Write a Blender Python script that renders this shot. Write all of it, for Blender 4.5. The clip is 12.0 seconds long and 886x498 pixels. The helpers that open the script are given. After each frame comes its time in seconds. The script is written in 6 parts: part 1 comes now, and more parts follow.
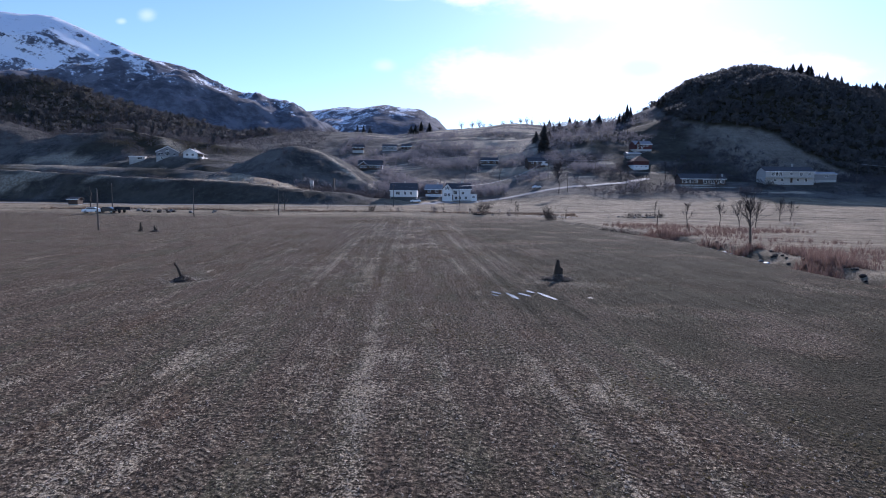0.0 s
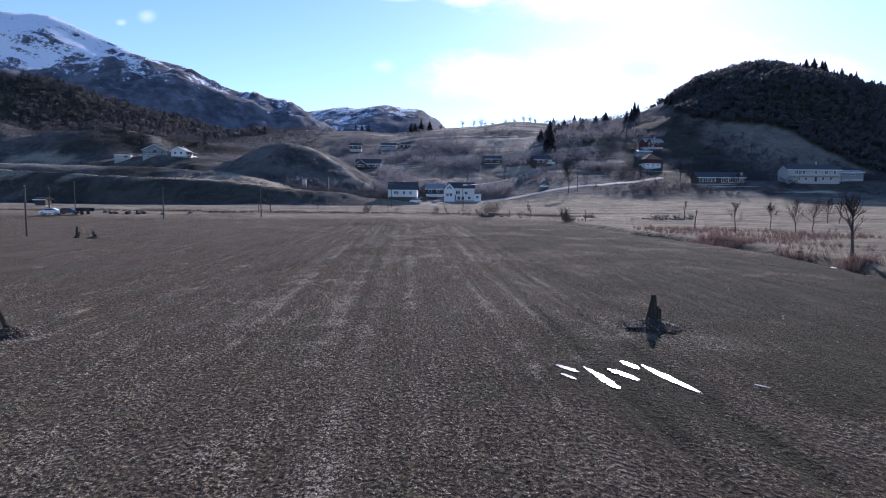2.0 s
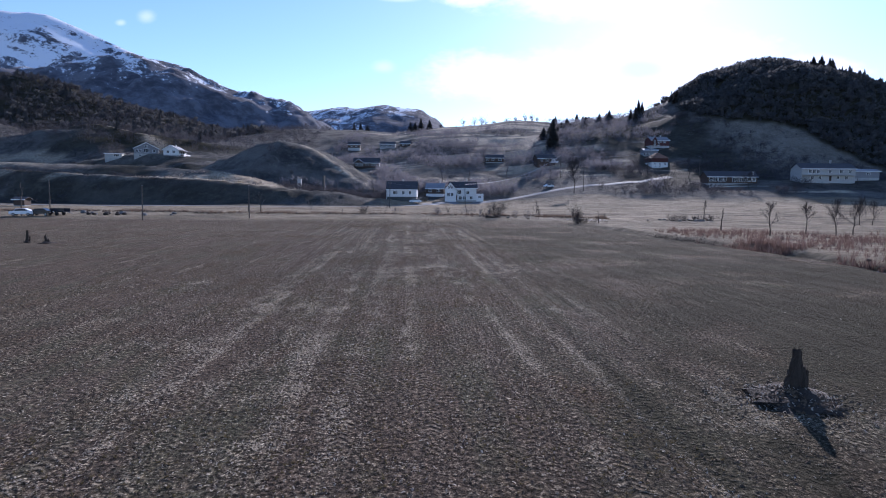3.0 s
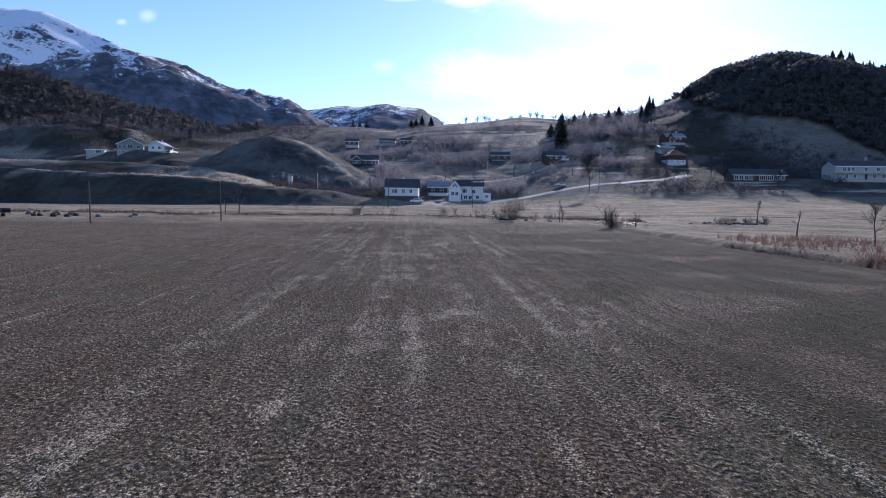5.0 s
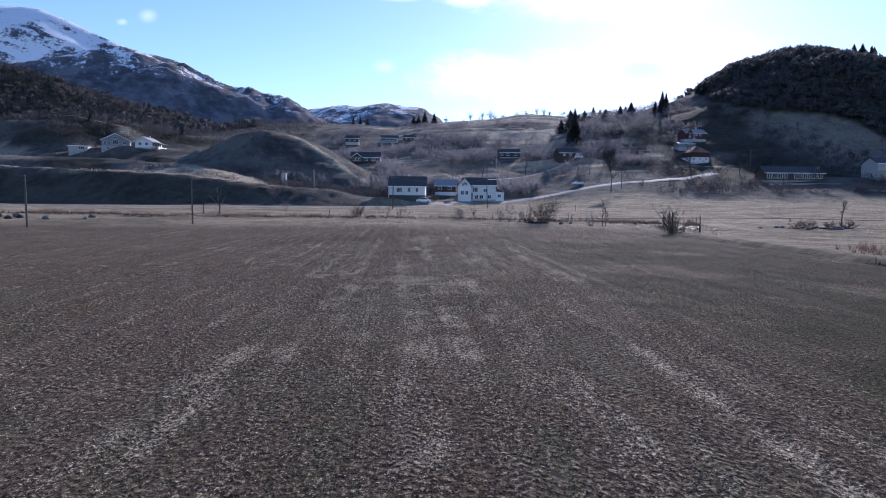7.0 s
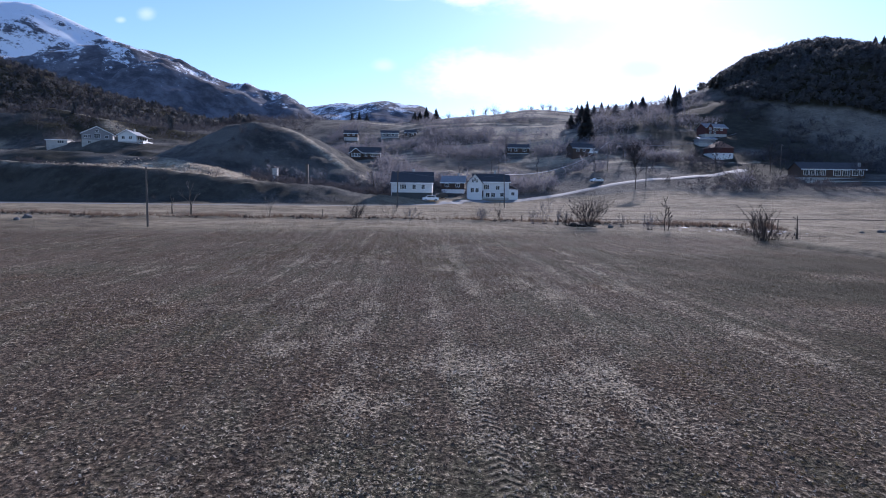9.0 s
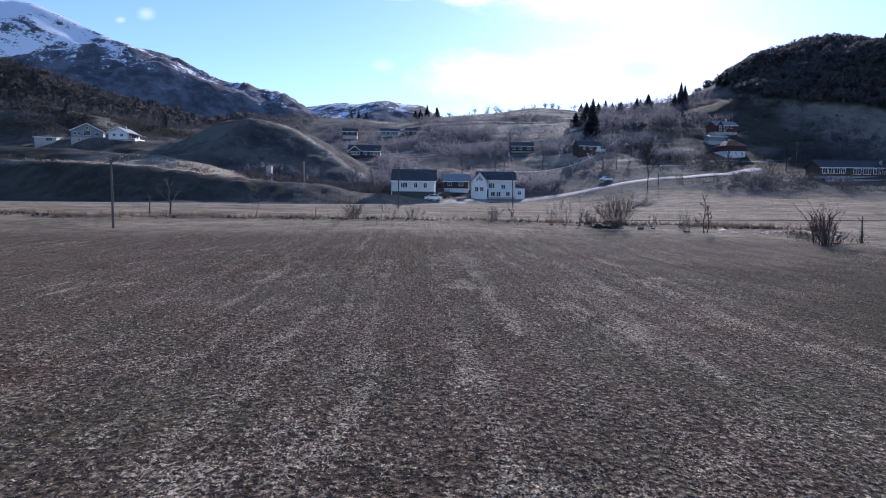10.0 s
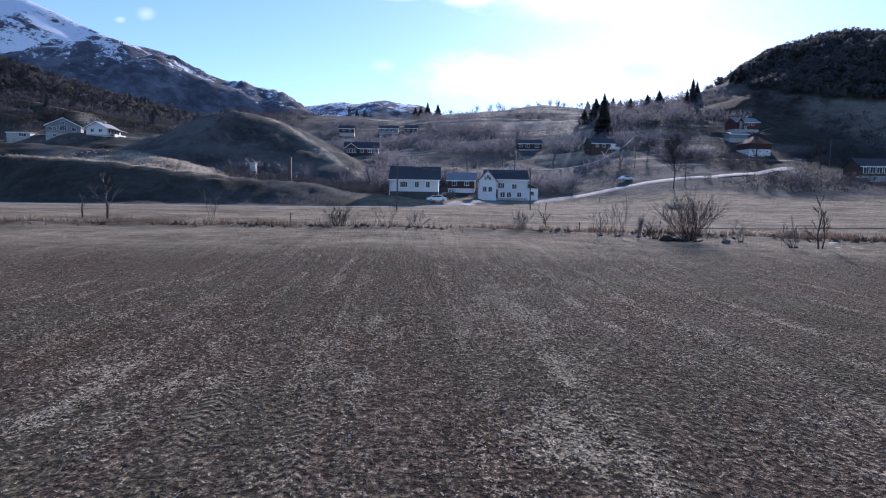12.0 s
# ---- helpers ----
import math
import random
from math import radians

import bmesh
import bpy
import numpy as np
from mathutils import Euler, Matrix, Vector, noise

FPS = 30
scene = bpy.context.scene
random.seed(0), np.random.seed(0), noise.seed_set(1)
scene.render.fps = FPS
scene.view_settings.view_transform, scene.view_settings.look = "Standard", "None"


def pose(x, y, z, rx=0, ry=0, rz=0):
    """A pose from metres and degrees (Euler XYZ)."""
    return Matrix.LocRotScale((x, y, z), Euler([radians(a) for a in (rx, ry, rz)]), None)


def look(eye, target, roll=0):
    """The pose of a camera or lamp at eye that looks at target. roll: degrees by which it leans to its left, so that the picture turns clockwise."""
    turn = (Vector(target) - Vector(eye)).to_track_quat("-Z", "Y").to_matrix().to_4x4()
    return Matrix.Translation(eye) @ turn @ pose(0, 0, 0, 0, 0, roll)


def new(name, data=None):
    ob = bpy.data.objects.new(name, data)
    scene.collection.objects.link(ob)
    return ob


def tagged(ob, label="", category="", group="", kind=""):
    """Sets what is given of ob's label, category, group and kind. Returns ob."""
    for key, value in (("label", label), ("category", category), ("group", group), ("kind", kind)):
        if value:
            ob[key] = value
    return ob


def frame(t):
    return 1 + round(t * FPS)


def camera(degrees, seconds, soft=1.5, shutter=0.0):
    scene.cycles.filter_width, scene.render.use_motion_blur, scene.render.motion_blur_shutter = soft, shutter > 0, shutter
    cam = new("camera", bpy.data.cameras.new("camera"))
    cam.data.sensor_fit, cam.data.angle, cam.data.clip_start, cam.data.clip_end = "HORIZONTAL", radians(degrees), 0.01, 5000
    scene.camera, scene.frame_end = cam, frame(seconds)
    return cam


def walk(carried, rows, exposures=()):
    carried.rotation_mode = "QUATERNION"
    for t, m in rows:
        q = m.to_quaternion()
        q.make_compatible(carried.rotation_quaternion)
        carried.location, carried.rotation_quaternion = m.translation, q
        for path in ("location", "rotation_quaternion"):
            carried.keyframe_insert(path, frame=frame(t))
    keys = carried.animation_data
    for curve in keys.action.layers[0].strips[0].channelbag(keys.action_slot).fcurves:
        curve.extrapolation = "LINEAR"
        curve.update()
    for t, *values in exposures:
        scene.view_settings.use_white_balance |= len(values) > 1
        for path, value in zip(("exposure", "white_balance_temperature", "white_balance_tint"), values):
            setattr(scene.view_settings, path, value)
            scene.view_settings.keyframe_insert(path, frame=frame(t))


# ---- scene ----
cam = camera(74.0, 12.0, soft=1.05)
# seconds, eye, aim, lean
PATH = [
    (0, (0.625, -3.418, 5.814), (0.599, -0.730, 5.566), 0.60),
    (0.5, (0.329, 0.660, 5.756), (0.305, 3.349, 5.508), 0.60),
    (1, (0.080, 4.594, 5.608), (0.054, 7.283, 5.366), 0.60),
    (1.5, (-0.134, 8.822, 5.500), (-0.159, 11.510, 5.258), 0.60),
    (2, (-0.298, 13.164, 5.415), (-0.324, 15.853, 5.171), 0.55),
    (2.5, (-0.536, 17.701, 5.353), (-0.562, 20.390, 5.110), 0.55),
    (3, (-0.882, 22.332, 5.265), (-0.906, 25.021, 5.022), 0.55),
    (5, (-2.199, 41.110, 5.042), (-2.225, 43.798, 4.798), 0.65),
    (5.5, (-2.776, 45.714, 4.921), (-2.803, 48.402, 4.678), 0.70),
    (6, (-3.490, 50.292, 4.806), (-3.517, 52.981, 4.564), 0.70),
    (6.5, (-4.301, 54.772, 4.760), (-4.329, 57.461, 4.517), 0.70),
    (7, (-5.121, 59.306, 4.718), (-5.148, 61.995, 4.475), 0.70),
    (9, (-7.987, 77.115, 4.347), (-8.008, 79.803, 4.099), 0.80),
    (9.5, (-8.496, 81.348, 4.205), (-8.516, 84.036, 3.956), 0.80),
    (10, (-8.930, 85.582, 4.034), (-8.950, 88.271, 3.787), 0.83),
    (10.5, (-9.358, 89.867, 3.893), (-9.377, 92.556, 3.646), 0.87),
    (11, (-9.779, 93.988, 3.814), (-9.797, 96.676, 3.567), 0.90),
    (11.5, (-10.083, 98.238, 3.834), (-10.101, 100.927, 3.587), 0.93),
    (12, (-10.240, 102.508, 4.011), (-10.257, 105.197, 3.767), 0.97),
]
walk(cam, [(t, look(eye, aim, lean)) for t, eye, aim, lean in PATH], [(0.0, 0.35, 5180, 22.5), (12.0, 0.35, 5180, 22.5)])

# ---- sky, sun ----
SUN_AZ, SUN_EL = radians(19.0), radians(21.5)


class Nodes:
    """Short hand for building a node tree."""

    def __init__(self, tree):
        self.t = tree
        tree.nodes.clear()

    def add(self, kind, **props):
        n = self.t.nodes.new(kind)
        for key, value in props.items():
            setattr(n, key, value)
        return n

    def put(self, socket, value):
        if isinstance(value, bpy.types.NodeSocket):
            self.t.links.new(value, socket)
        elif isinstance(value, tuple) and len(value) == 3 and socket.type == "RGBA":
            socket.default_value = (*value, 1)
        else:
            socket.default_value = value

    def math(self, op, a, b=0.0, c=0.0):
        n = self.add("ShaderNodeMath", operation=op)
        for i, v in enumerate((a, b, c)):
            self.put(n.inputs[i], v)
        return n.outputs[0]

    def vec(self, op, a, b=(0, 0, 0)):
        n = self.add("ShaderNodeVectorMath", operation=op)
        self.put(n.inputs[0], a)
        self.put(n.inputs[1], b)
        return n.outputs[0]

    def noise(self, vec, scale, detail=4.0, rough=0.55, warp=0.0):
        n = self.add("ShaderNodeTexNoise")
        self.put(n.inputs["Vector"], vec)
        n.inputs["Scale"].default_value = scale
        n.inputs["Detail"].default_value = detail
        n.inputs["Roughness"].default_value = rough
        n.inputs["Distortion"].default_value = warp
        return n.outputs["Fac"]

    def voronoi(self, vec, scale, feature="F1", out="Distance"):
        n = self.add("ShaderNodeTexVoronoi", feature=feature)
        self.put(n.inputs["Vector"], vec)
        n.inputs["Scale"].default_value = scale
        return n.outputs[out]

    def step(self, v, lo, hi, a=0.0, b=1.0):
        n = self.add("ShaderNodeMapRange", interpolation_type="SMOOTHSTEP")
        for i, s in enumerate((v, lo, hi, a, b)):
            self.put(n.inputs[i], s)
        return n.outputs[0]

    def mix(self, f, a, b, how="MIX"):
        n = self.add("ShaderNodeMix", data_type="RGBA", blend_type=how)
        self.put(n.inputs[0], f)
        self.put(n.inputs[6], a)
        self.put(n.inputs[7], b)
        return n.outputs[2]

    def scaled(self, vec, s):
        return self.vec("MULTIPLY", vec, s)


world = bpy.data.worlds.new("sky")
scene.world = world
world.use_nodes = True
w = Nodes(world.node_tree)
sky = w.add("ShaderNodeTexSky", sky_type="NISHITA", sun_disc=False, sun_elevation=SUN_EL, sun_rotation=SUN_AZ, altitude=50, air_density=1.0, dust_density=0.16, ozone_density=2.0)
way = w.add("ShaderNodeTexCoord").outputs["Generated"]
split = w.add("ShaderNodeSeparateXYZ")
w.put(split.inputs[0], way)
ahead = w.math("MAXIMUM", split.outputs[1], 0.05)
side, rise = w.math("DIVIDE", split.outputs[0], ahead), w.math("DIVIDE", split.outputs[2], ahead)
flat = w.add("ShaderNodeCombineXYZ")
w.put(flat.inputs[0], side)
w.put(flat.inputs[1], w.math("MULTIPLY", rise, 2.0))
puffs = w.noise(flat.outputs[0], 9.0, 6.0, 0.6)
fine = w.noise(flat.outputs[0], 34.0, 5.0, 0.6)
ragged = w.math("ADD", w.math("MULTIPLY", w.math("SUBTRACT", puffs, 0.5), 1.5), w.math("MULTIPLY", w.math("SUBTRACT", fine, 0.5), 0.7))


def cloud(x, z, rx, rz, soft=0.5, rag=1.0):
    """A cloud's cover in the sky, as tangents sideways and upwards from straight ahead."""
    dx = w.math("DIVIDE", w.math("SUBTRACT", side, x), rx)
    dz = w.math("DIVIDE", w.math("SUBTRACT", rise, z), rz)
    d = w.math("SQRT", w.math("ADD", w.math("MULTIPLY", dx, dx), w.math("MULTIPLY", dz, dz)))
    d = w.math("ADD", d, w.math("MULTIPLY", ragged, rag))
    return w.step(d, 1.0 + soft / 2, 1.0 - soft / 2)


cover = 0.0
for spec in [
    (0.055, 0.198, 0.095, 0.034, 0.9), (0.20, 0.198, 0.12, 0.042, 1.0), (0.37, 0.215, 0.16, 0.055, 0.9), (0.60, 0.213, 0.075, 0.022, 0.9),
    (0.24, 0.318, 0.16, 0.026, 0.9), (0.04, 0.326, 0.05, 0.014, 0.8),
]:
    cover = w.math("MAXIMUM", cover, cloud(*spec))
for spec in [(-0.110, 0.213, 0.015, 0.008, 1.6, 0.7), (-0.504, 0.291, 0.012, 0.008, 1.6, 0.7), (-0.547, 0.281, 0.007, 0.004, 1.6, 0.7), (-0.085, 0.322, 0.025, 0.004, 1.5, 0.7)]:
    cover = w.math("MAXIMUM", cover, w.math("MULTIPLY", cloud(*spec), 0.45))
grey = cloud(0.318, 0.212, 0.036, 0.014, 1.2, 0.5)
puff = w.mix(w.math("MULTIPLY", grey, 0.75), (7.6, 7.6, 7.9), (5.2, 5.2, 5.6))
shown = w.mix(w.math("MULTIPLY", cover, 0.85), sky.outputs[0], puff)
ground_glow = w.add("ShaderNodeBackground")
w.put(ground_glow.inputs[0], shown)
ground_glow.inputs[1].default_value = 0.13
w.put(w.add("ShaderNodeOutputWorld").inputs[0], ground_glow.outputs[0])

sun = new("sun", bpy.data.lights.new("sun", "SUN"))
sun.data.energy, sun.data.angle, sun.data.color = 6.2, radians(0.6), (1.0, 0.87, 0.70)
toward = Vector((math.sin(SUN_AZ) * math.cos(SUN_EL), math.cos(SUN_AZ) * math.cos(SUN_EL), math.sin(SUN_EL)))
sun.matrix_world = look(toward * 300, (0, 0, 0))

# ---- materials ----
def material(name, colour, rough=0.9, bump=None, strength=0.3, reach=0.02, metal=0.0, shine=0.5, sheer=0.0, fuzz=None, build=None):
    """A procedural material; build(n, p) returns colour, bump and roughness sockets or values."""
    m = bpy.data.materials.new(name)
    m.use_nodes = True
    n = Nodes(m.node_tree)
    s = n.add("ShaderNodeBsdfPrincipled")
    s.inputs["Base Color"].default_value = (*colour, 1)
    s.inputs["Roughness"].default_value = rough
    s.inputs["Metallic"].default_value = metal
    s.inputs["Specular IOR Level"].default_value = shine
    if build:
        c, b, r = build(n, n.add("ShaderNodeNewGeometry").outputs["Position"])
        if c is not None:
            n.put(s.inputs["Base Color"], c)
        if r is not None:
            n.put(s.inputs["Roughness"], r)
        if fuzz:
            n.put(s.inputs["Sheen Weight"], fuzz(n))
            s.inputs["Sheen Roughness"].default_value = 0.3
            s.inputs["Sheen Tint"].default_value = (0.95, 0.86, 0.76, 1)
        if b is not None:
            k = n.add("ShaderNodeBump")
            k.inputs["Strength"].default_value, k.inputs["Distance"].default_value = strength, reach
            n.put(k.inputs["Height"], b)
            n.put(s.inputs["Normal"], k.outputs[0])
    out = s.outputs[0]
    if sheer:
        thin, both = n.add("ShaderNodeBsdfTranslucent"), n.add("ShaderNodeMixShader")
        n.put(thin.inputs[0], s.inputs["Base Color"].links[0].from_socket)
        both.inputs[0].default_value = sheer
        n.put(both.inputs[1], out)
        n.put(both.inputs[2], thin.outputs[0])
        out = both.outputs[0]
    n.put(n.add("ShaderNodeOutputMaterial").inputs[0], out)
    return m


def worn(name, colour, other, scale, rough=0.85, strength=0.3, reach=0.01, stretch=(1, 1, 1)):
    """Two tones by noise at two scales, with a fine relief."""
    def build(n, p):
        q = n.scaled(p, stretch)
        big, small = n.noise(q, scale, 3), n.noise(q, scale * 9, 4, 0.65)
        f = n.step(n.math("ADD", n.math("MULTIPLY", big, 0.6), n.math("MULTIPLY", small, 0.4)), 0.35, 0.65)
        each = n.add("ShaderNodeObjectInfo").outputs["Random"]
        c = n.mix(f, colour, other)
        c = n.mix(0.25, c, n.mix(each, tuple(v * 0.6 for v in colour), tuple(min(1, v * 1.4) for v in colour)))
        return c, small, n.step(small, 0.2, 0.8, rough - 0.1, min(1, rough + 0.1))
    return material(name, colour, rough, strength=strength, reach=reach, shine=0.3, build=build)


# ---- the lie of the land ----
def smooth(v, lo, hi):
    s = np.clip((v - lo) / (hi - lo), 0, 1)
    return s * s * (3 - 2 * s)


def lattice(x, y, seed):
    h = np.sin(x * 127.1 + y * 311.7 + seed * 74.7) * 43758.5453
    return h - np.floor(h)


def value_noise(x, y, seed=0):
    xi, yi = np.floor(x), np.floor(y)
    u, v = x - xi, y - yi
    u, v = u * u * (3 - 2 * u), v * v * (3 - 2 * v)
    a, b, c, d = lattice(xi, yi, seed), lattice(xi + 1, yi, seed), lattice(xi, yi + 1, seed), lattice(xi + 1, yi + 1, seed)
    return (a * (1 - u) + b * u) * (1 - v) + (c * (1 - u) + d * u) * v - 0.5


def fractal(x, y, size, octaves=4, seed=0, gain=0.5):
    total, amp = 0.0, 1.0
    for k in range(octaves):
        total = total + amp * value_noise(x / size, y / size, seed + k)
        size, amp = size * 0.47, amp * gain
    return total


# crest lines (x, y, z), reach of the slope towards the field and away from it, shape of the slope, roughness
HILLS = {
    "snow": ([(-2000, 1500, 600), (-1560, 1520, 500), (-1347, 1560, 466), (-1171, 1560, 465), (-1104, 1560, 464), (-1038, 1560, 456), (-981, 1560, 434), (-930, 1560, 414), (-879, 1560, 392), (-835, 1560, 370), (-791, 1560, 350), (-733, 1560, 310), (-660, 1560, 240), (-600, 1560, 180)], 560, 700, 0.8, 24),
    "ridge": ([(-1500, 1150, 90), (-1250, 1180, 110), (-908, 1200, 225), (-839, 1200, 235), (-758, 1200, 255), (-671, 1200, 273), (-620, 1200, 270), (-564, 1200, 256), (-513, 1200, 245), (-451, 1200, 220), (-405, 1200, 204), (-360, 1200, 191), (-315, 1200, 179), (-280, 1200, 163), (-258, 1200, 147), (-224, 1200, 126), (-120, 1200, 60)], 520, 360, 0.75, 40),
    "far": ([(-1100, 2300, 270), (-750, 2300, 310), (-537, 2300, 319), (-428, 2300, 331), (-341, 2300, 326), (-254, 2300, 343), (-166, 2300, 327), (-112, 2300, 323), (-57, 2300, 294), (0, 2300, 245), (120, 2300, 180), (500, 2300, 130)], 900, 700, 0.8, 14),
    "woods": ([(-1100, 690, 210), (-760, 740, 168), (-568, 750, 141), (-500, 750, 142), (-433, 750, 120), (-355, 750, 97), (-269, 750, 74), (-212, 740, 70), (-120, 720, 58)], 360, 300, 0.9, 8),
    "terrace": ([(-560, 420, 78), (-400, 425, 62), (-321, 420, 54), (-280, 420, 42), (-232, 415, 47), (-200, 405, 40), (-178, 380, 27), (-140, 352, 21), (-122, 342, 18)], 112, 160, 0.95, 5),
    "bank": ([(-330, 250, 16), (-200, 235, 13), (-130, 228, 10), (-94, 223, 8.6), (-84, 222, 8.2), (-72, 222, 7.2), (-65, 221, 6.2), (-50, 222, 5.0), (-38, 225, 4.2), (-29, 228, 2.0)], 13, 42, 0.8, 0.8),
    "knoll": ([(-128, 306, 10.0), (-109, 295, 15.0), (-99.9, 293, 19.1), (-91.6, 293, 23.2), (-85, 293, 25.5), (-74.8, 293, 26.6), (-67, 292, 25.0), (-58.4, 287, 21.0), (-50.1, 282, 15.5), (-42.3, 276, 10.2), (-34.7, 270, 6.0), (-27.8, 265, 3.0)], 54, 60, 0.0, 1.4),
    "apron": ([(-330, 275, 17), (-200, 266, 15), (-125, 260, 13.5), (-95, 254, 11.5), (-78, 246, 9.0), (-68, 238, 6.0)], 34, 50, 1.4, 0.8),
    "plot": ([(-192, 338, 15.0), (-178, 335, 18.2), (-160, 333, 19.2), (-150, 334, 16.6), (-134, 340, 13.0)], 13, 30, 0.9, 0.3),
    "slope": ([(-300, 640, 60), (-160, 600, 62), (-86, 579, 60), (-53, 579, 58), (-3, 579, 66), (30, 579, 67), (69, 579, 67), (102, 570, 62), (150, 560, 56), (300, 600, 60)], 332, 400, 1.35, 4),
    "wooded": ([(88, 520, 44), (126, 500, 54), (149, 500, 62), (168, 500, 71), (182, 500, 80), (200, 500, 92), (223, 500, 99), (242, 500, 103), (262, 505, 103), (292, 526, 100), (322, 530, 97), (385, 530, 96), (480, 520, 106), (700, 460, 120)], 235, 260, 0.85, 5),
    "shelf": ([(95, 290, 3.0), (118, 284, 4.6), (150, 276, 7.2), (190, 274, 8.0), (240, 282, 8.0)], 26, 70, 0.9, 0.5),
    "spur": ([(120, 425, 30), (140, 425, 37), (184, 425, 51), (208, 425, 54), (245, 420, 46), (286, 410, 31), (312, 400, 23), (360, 390, 12)], 130, 90, 0.9, 2),
}


def hill(x, y, crest, front, back, shape, rough):
    legs = []
    for (ax, ay, az), (bx, by, bz) in zip(crest, crest[1:]):
        dx, dy = bx - ax, by - ay
        s = np.clip(((x - ax) * dx + (y - ay) * dy) / (dx * dx + dy * dy), 0, 1)
        px, py = ax + s * dx, ay + s * dy
        legs.append((np.hypot(x - px, y - py), y - py, az + s * (bz - az)))
    best = np.min([leg[0] for leg in legs], axis=0)
    side, top, weight = 0.0, 0.0, 1e-9
    for d, across, z in legs:
        k = np.exp(-(d - best) / (0.05 * best + 0.3))
        side, top, weight = side + k * across, top + k * z, weight + k
    side, top = side / weight, top / weight
    lean = smooth(side / (best + 1e-6), -0.5, 0.5)
    reach = front + (back - front) * lean
    if shape == 0:
        reach = reach * np.clip(top / 27.0, 0.1, 1) ** 0.75
    s = np.clip(best / reach, 0, 1)
    s = np.clip(s + 0.12 * fractal(x, y, front * 0.3, 3, 11) * smooth(s, 0.02, 0.3) * (1 - s), 0, 1)
    if shape == 0:
        fall = 1 - s ** 1.5
    else:
        fall = 0.5 * (1 + np.cos(np.pi * s)) * (2 - shape * 1.0) * 0.5 + (1 - s) * (1 - (2 - shape) * 0.5)
    return top * fall + rough * fractal(x, y, front * 0.22, 6, 5, 0.55) * (1 - (1 - smooth(s, 0.0, 0.05)) * 0.6) * smooth(fall, 0, 0.2)


def creek_x(y):
    """The line of the creek along the field's edge."""
    return 32.4 + 1.0 * np.sin(y * 0.11) - 0.0095 * np.maximum(y - 70, 0) ** 1.62 + 0.00028 * (y - 50) ** 2 * (y < 50)


def boundary_y(x):
    """The line of weeds and the shallow ditch at the far end of the field."""
    return 157 - 0.16 * np.maximum(x, -5) - 4 * value_noise(x / 9, x * 0, 93)


def height(x, y):
    x, y = np.asarray(x, float), np.asarray(y, float)
    base = 0.8 * smooth(y, 128, 158) + 0.9 * smooth(y, 150, 215) + 1.0 * smooth(y, 215, 262)
    right = smooth(x, 20, 60)
    base = base + right * 2.5 * smooth(y, 150, 260)
    base = base + 0.25 * fractal(x, y, 38, 3, 2) * smooth(np.hypot(x + 4, y - 60), 20, 60)
    total = np.zeros(np.shape(base))
    for spec in HILLS.values():
        reach = max(spec[1], spec[2]) + 1
        cx, cy = [c[0] for c in spec[0]], [c[1] for c in spec[0]]
        near = (x > min(cx) - reach) & (x < max(cx) + reach) & (y > min(cy) - reach) & (y < max(cy) + reach)
        if near.any():
            total[near] += np.maximum(hill(x[near], y[near], *spec), 0) ** 4
    h = base + total ** 0.25
    d = np.abs(x - creek_x(y))
    cut = (1 - smooth(d, 0.7, 2.6)) * smooth(y, -80, -60) * (1 - smooth(y, 128, 140))
    h = h - 0.8 * cut
    off = y - boundary_y(x)
    h = h + (0.28 * np.exp(-((off + 1.3) / 0.8) ** 2) - 0.55 * np.exp(-((off - 0.4) / 0.7) ** 2)) * (1 - smooth(x, 22, 32)) * (0.7 + 0.8 * fractal(x, y, 2.2, 2, 17)) * smooth(x, -150, -120)
    inside = 1 - smooth(y, 125, 140)
    u = x + 0.075 * y
    ruts = np.exp(-((u - 6.75) / 0.3) ** 2) + np.exp(-((u - 8.8) / 0.3) ** 2)
    h = h - 0.09 * ruts * smooth(y, 12, 24) * (1 - smooth(y, 60, 100))
    h = h + inside * (0.035 * fractal(x, y, 1.1, 3, 8) + 0.05 * fractal(x, y, 6.0, 2, 9))
    return h


# lawns and mown strips that lie open on the slopes: x, y, half width, half depth
LAWNS = ((144, 255, 8, 2.5), (91, 342, 9, 2.2), (71, 342, 5, 2), (99, 321, 6, 1.6), (48, 483, 15, 3), (40, 456, 13, 3), (43, 442, 9, 2.5), (23, 434, 12, 3), (-25, 354, 11, 2), (-34, 372, 9, 2), (-53, 534, 15, 5), (8, 319, 8, 2), (-169, 228, 14, 5), (-205, 340, 22, 4), (-240, 359, 16, 4), (-131, 229, 12, 3), (-8, 300, 9, 2.2), (30, 330, 9, 2.0), (60, 318, 8, 1.8), (20, 455, 16, 3), (66, 470, 12, 3), (112, 318, 7, 1.8), (70, 300, 9, 1.6))

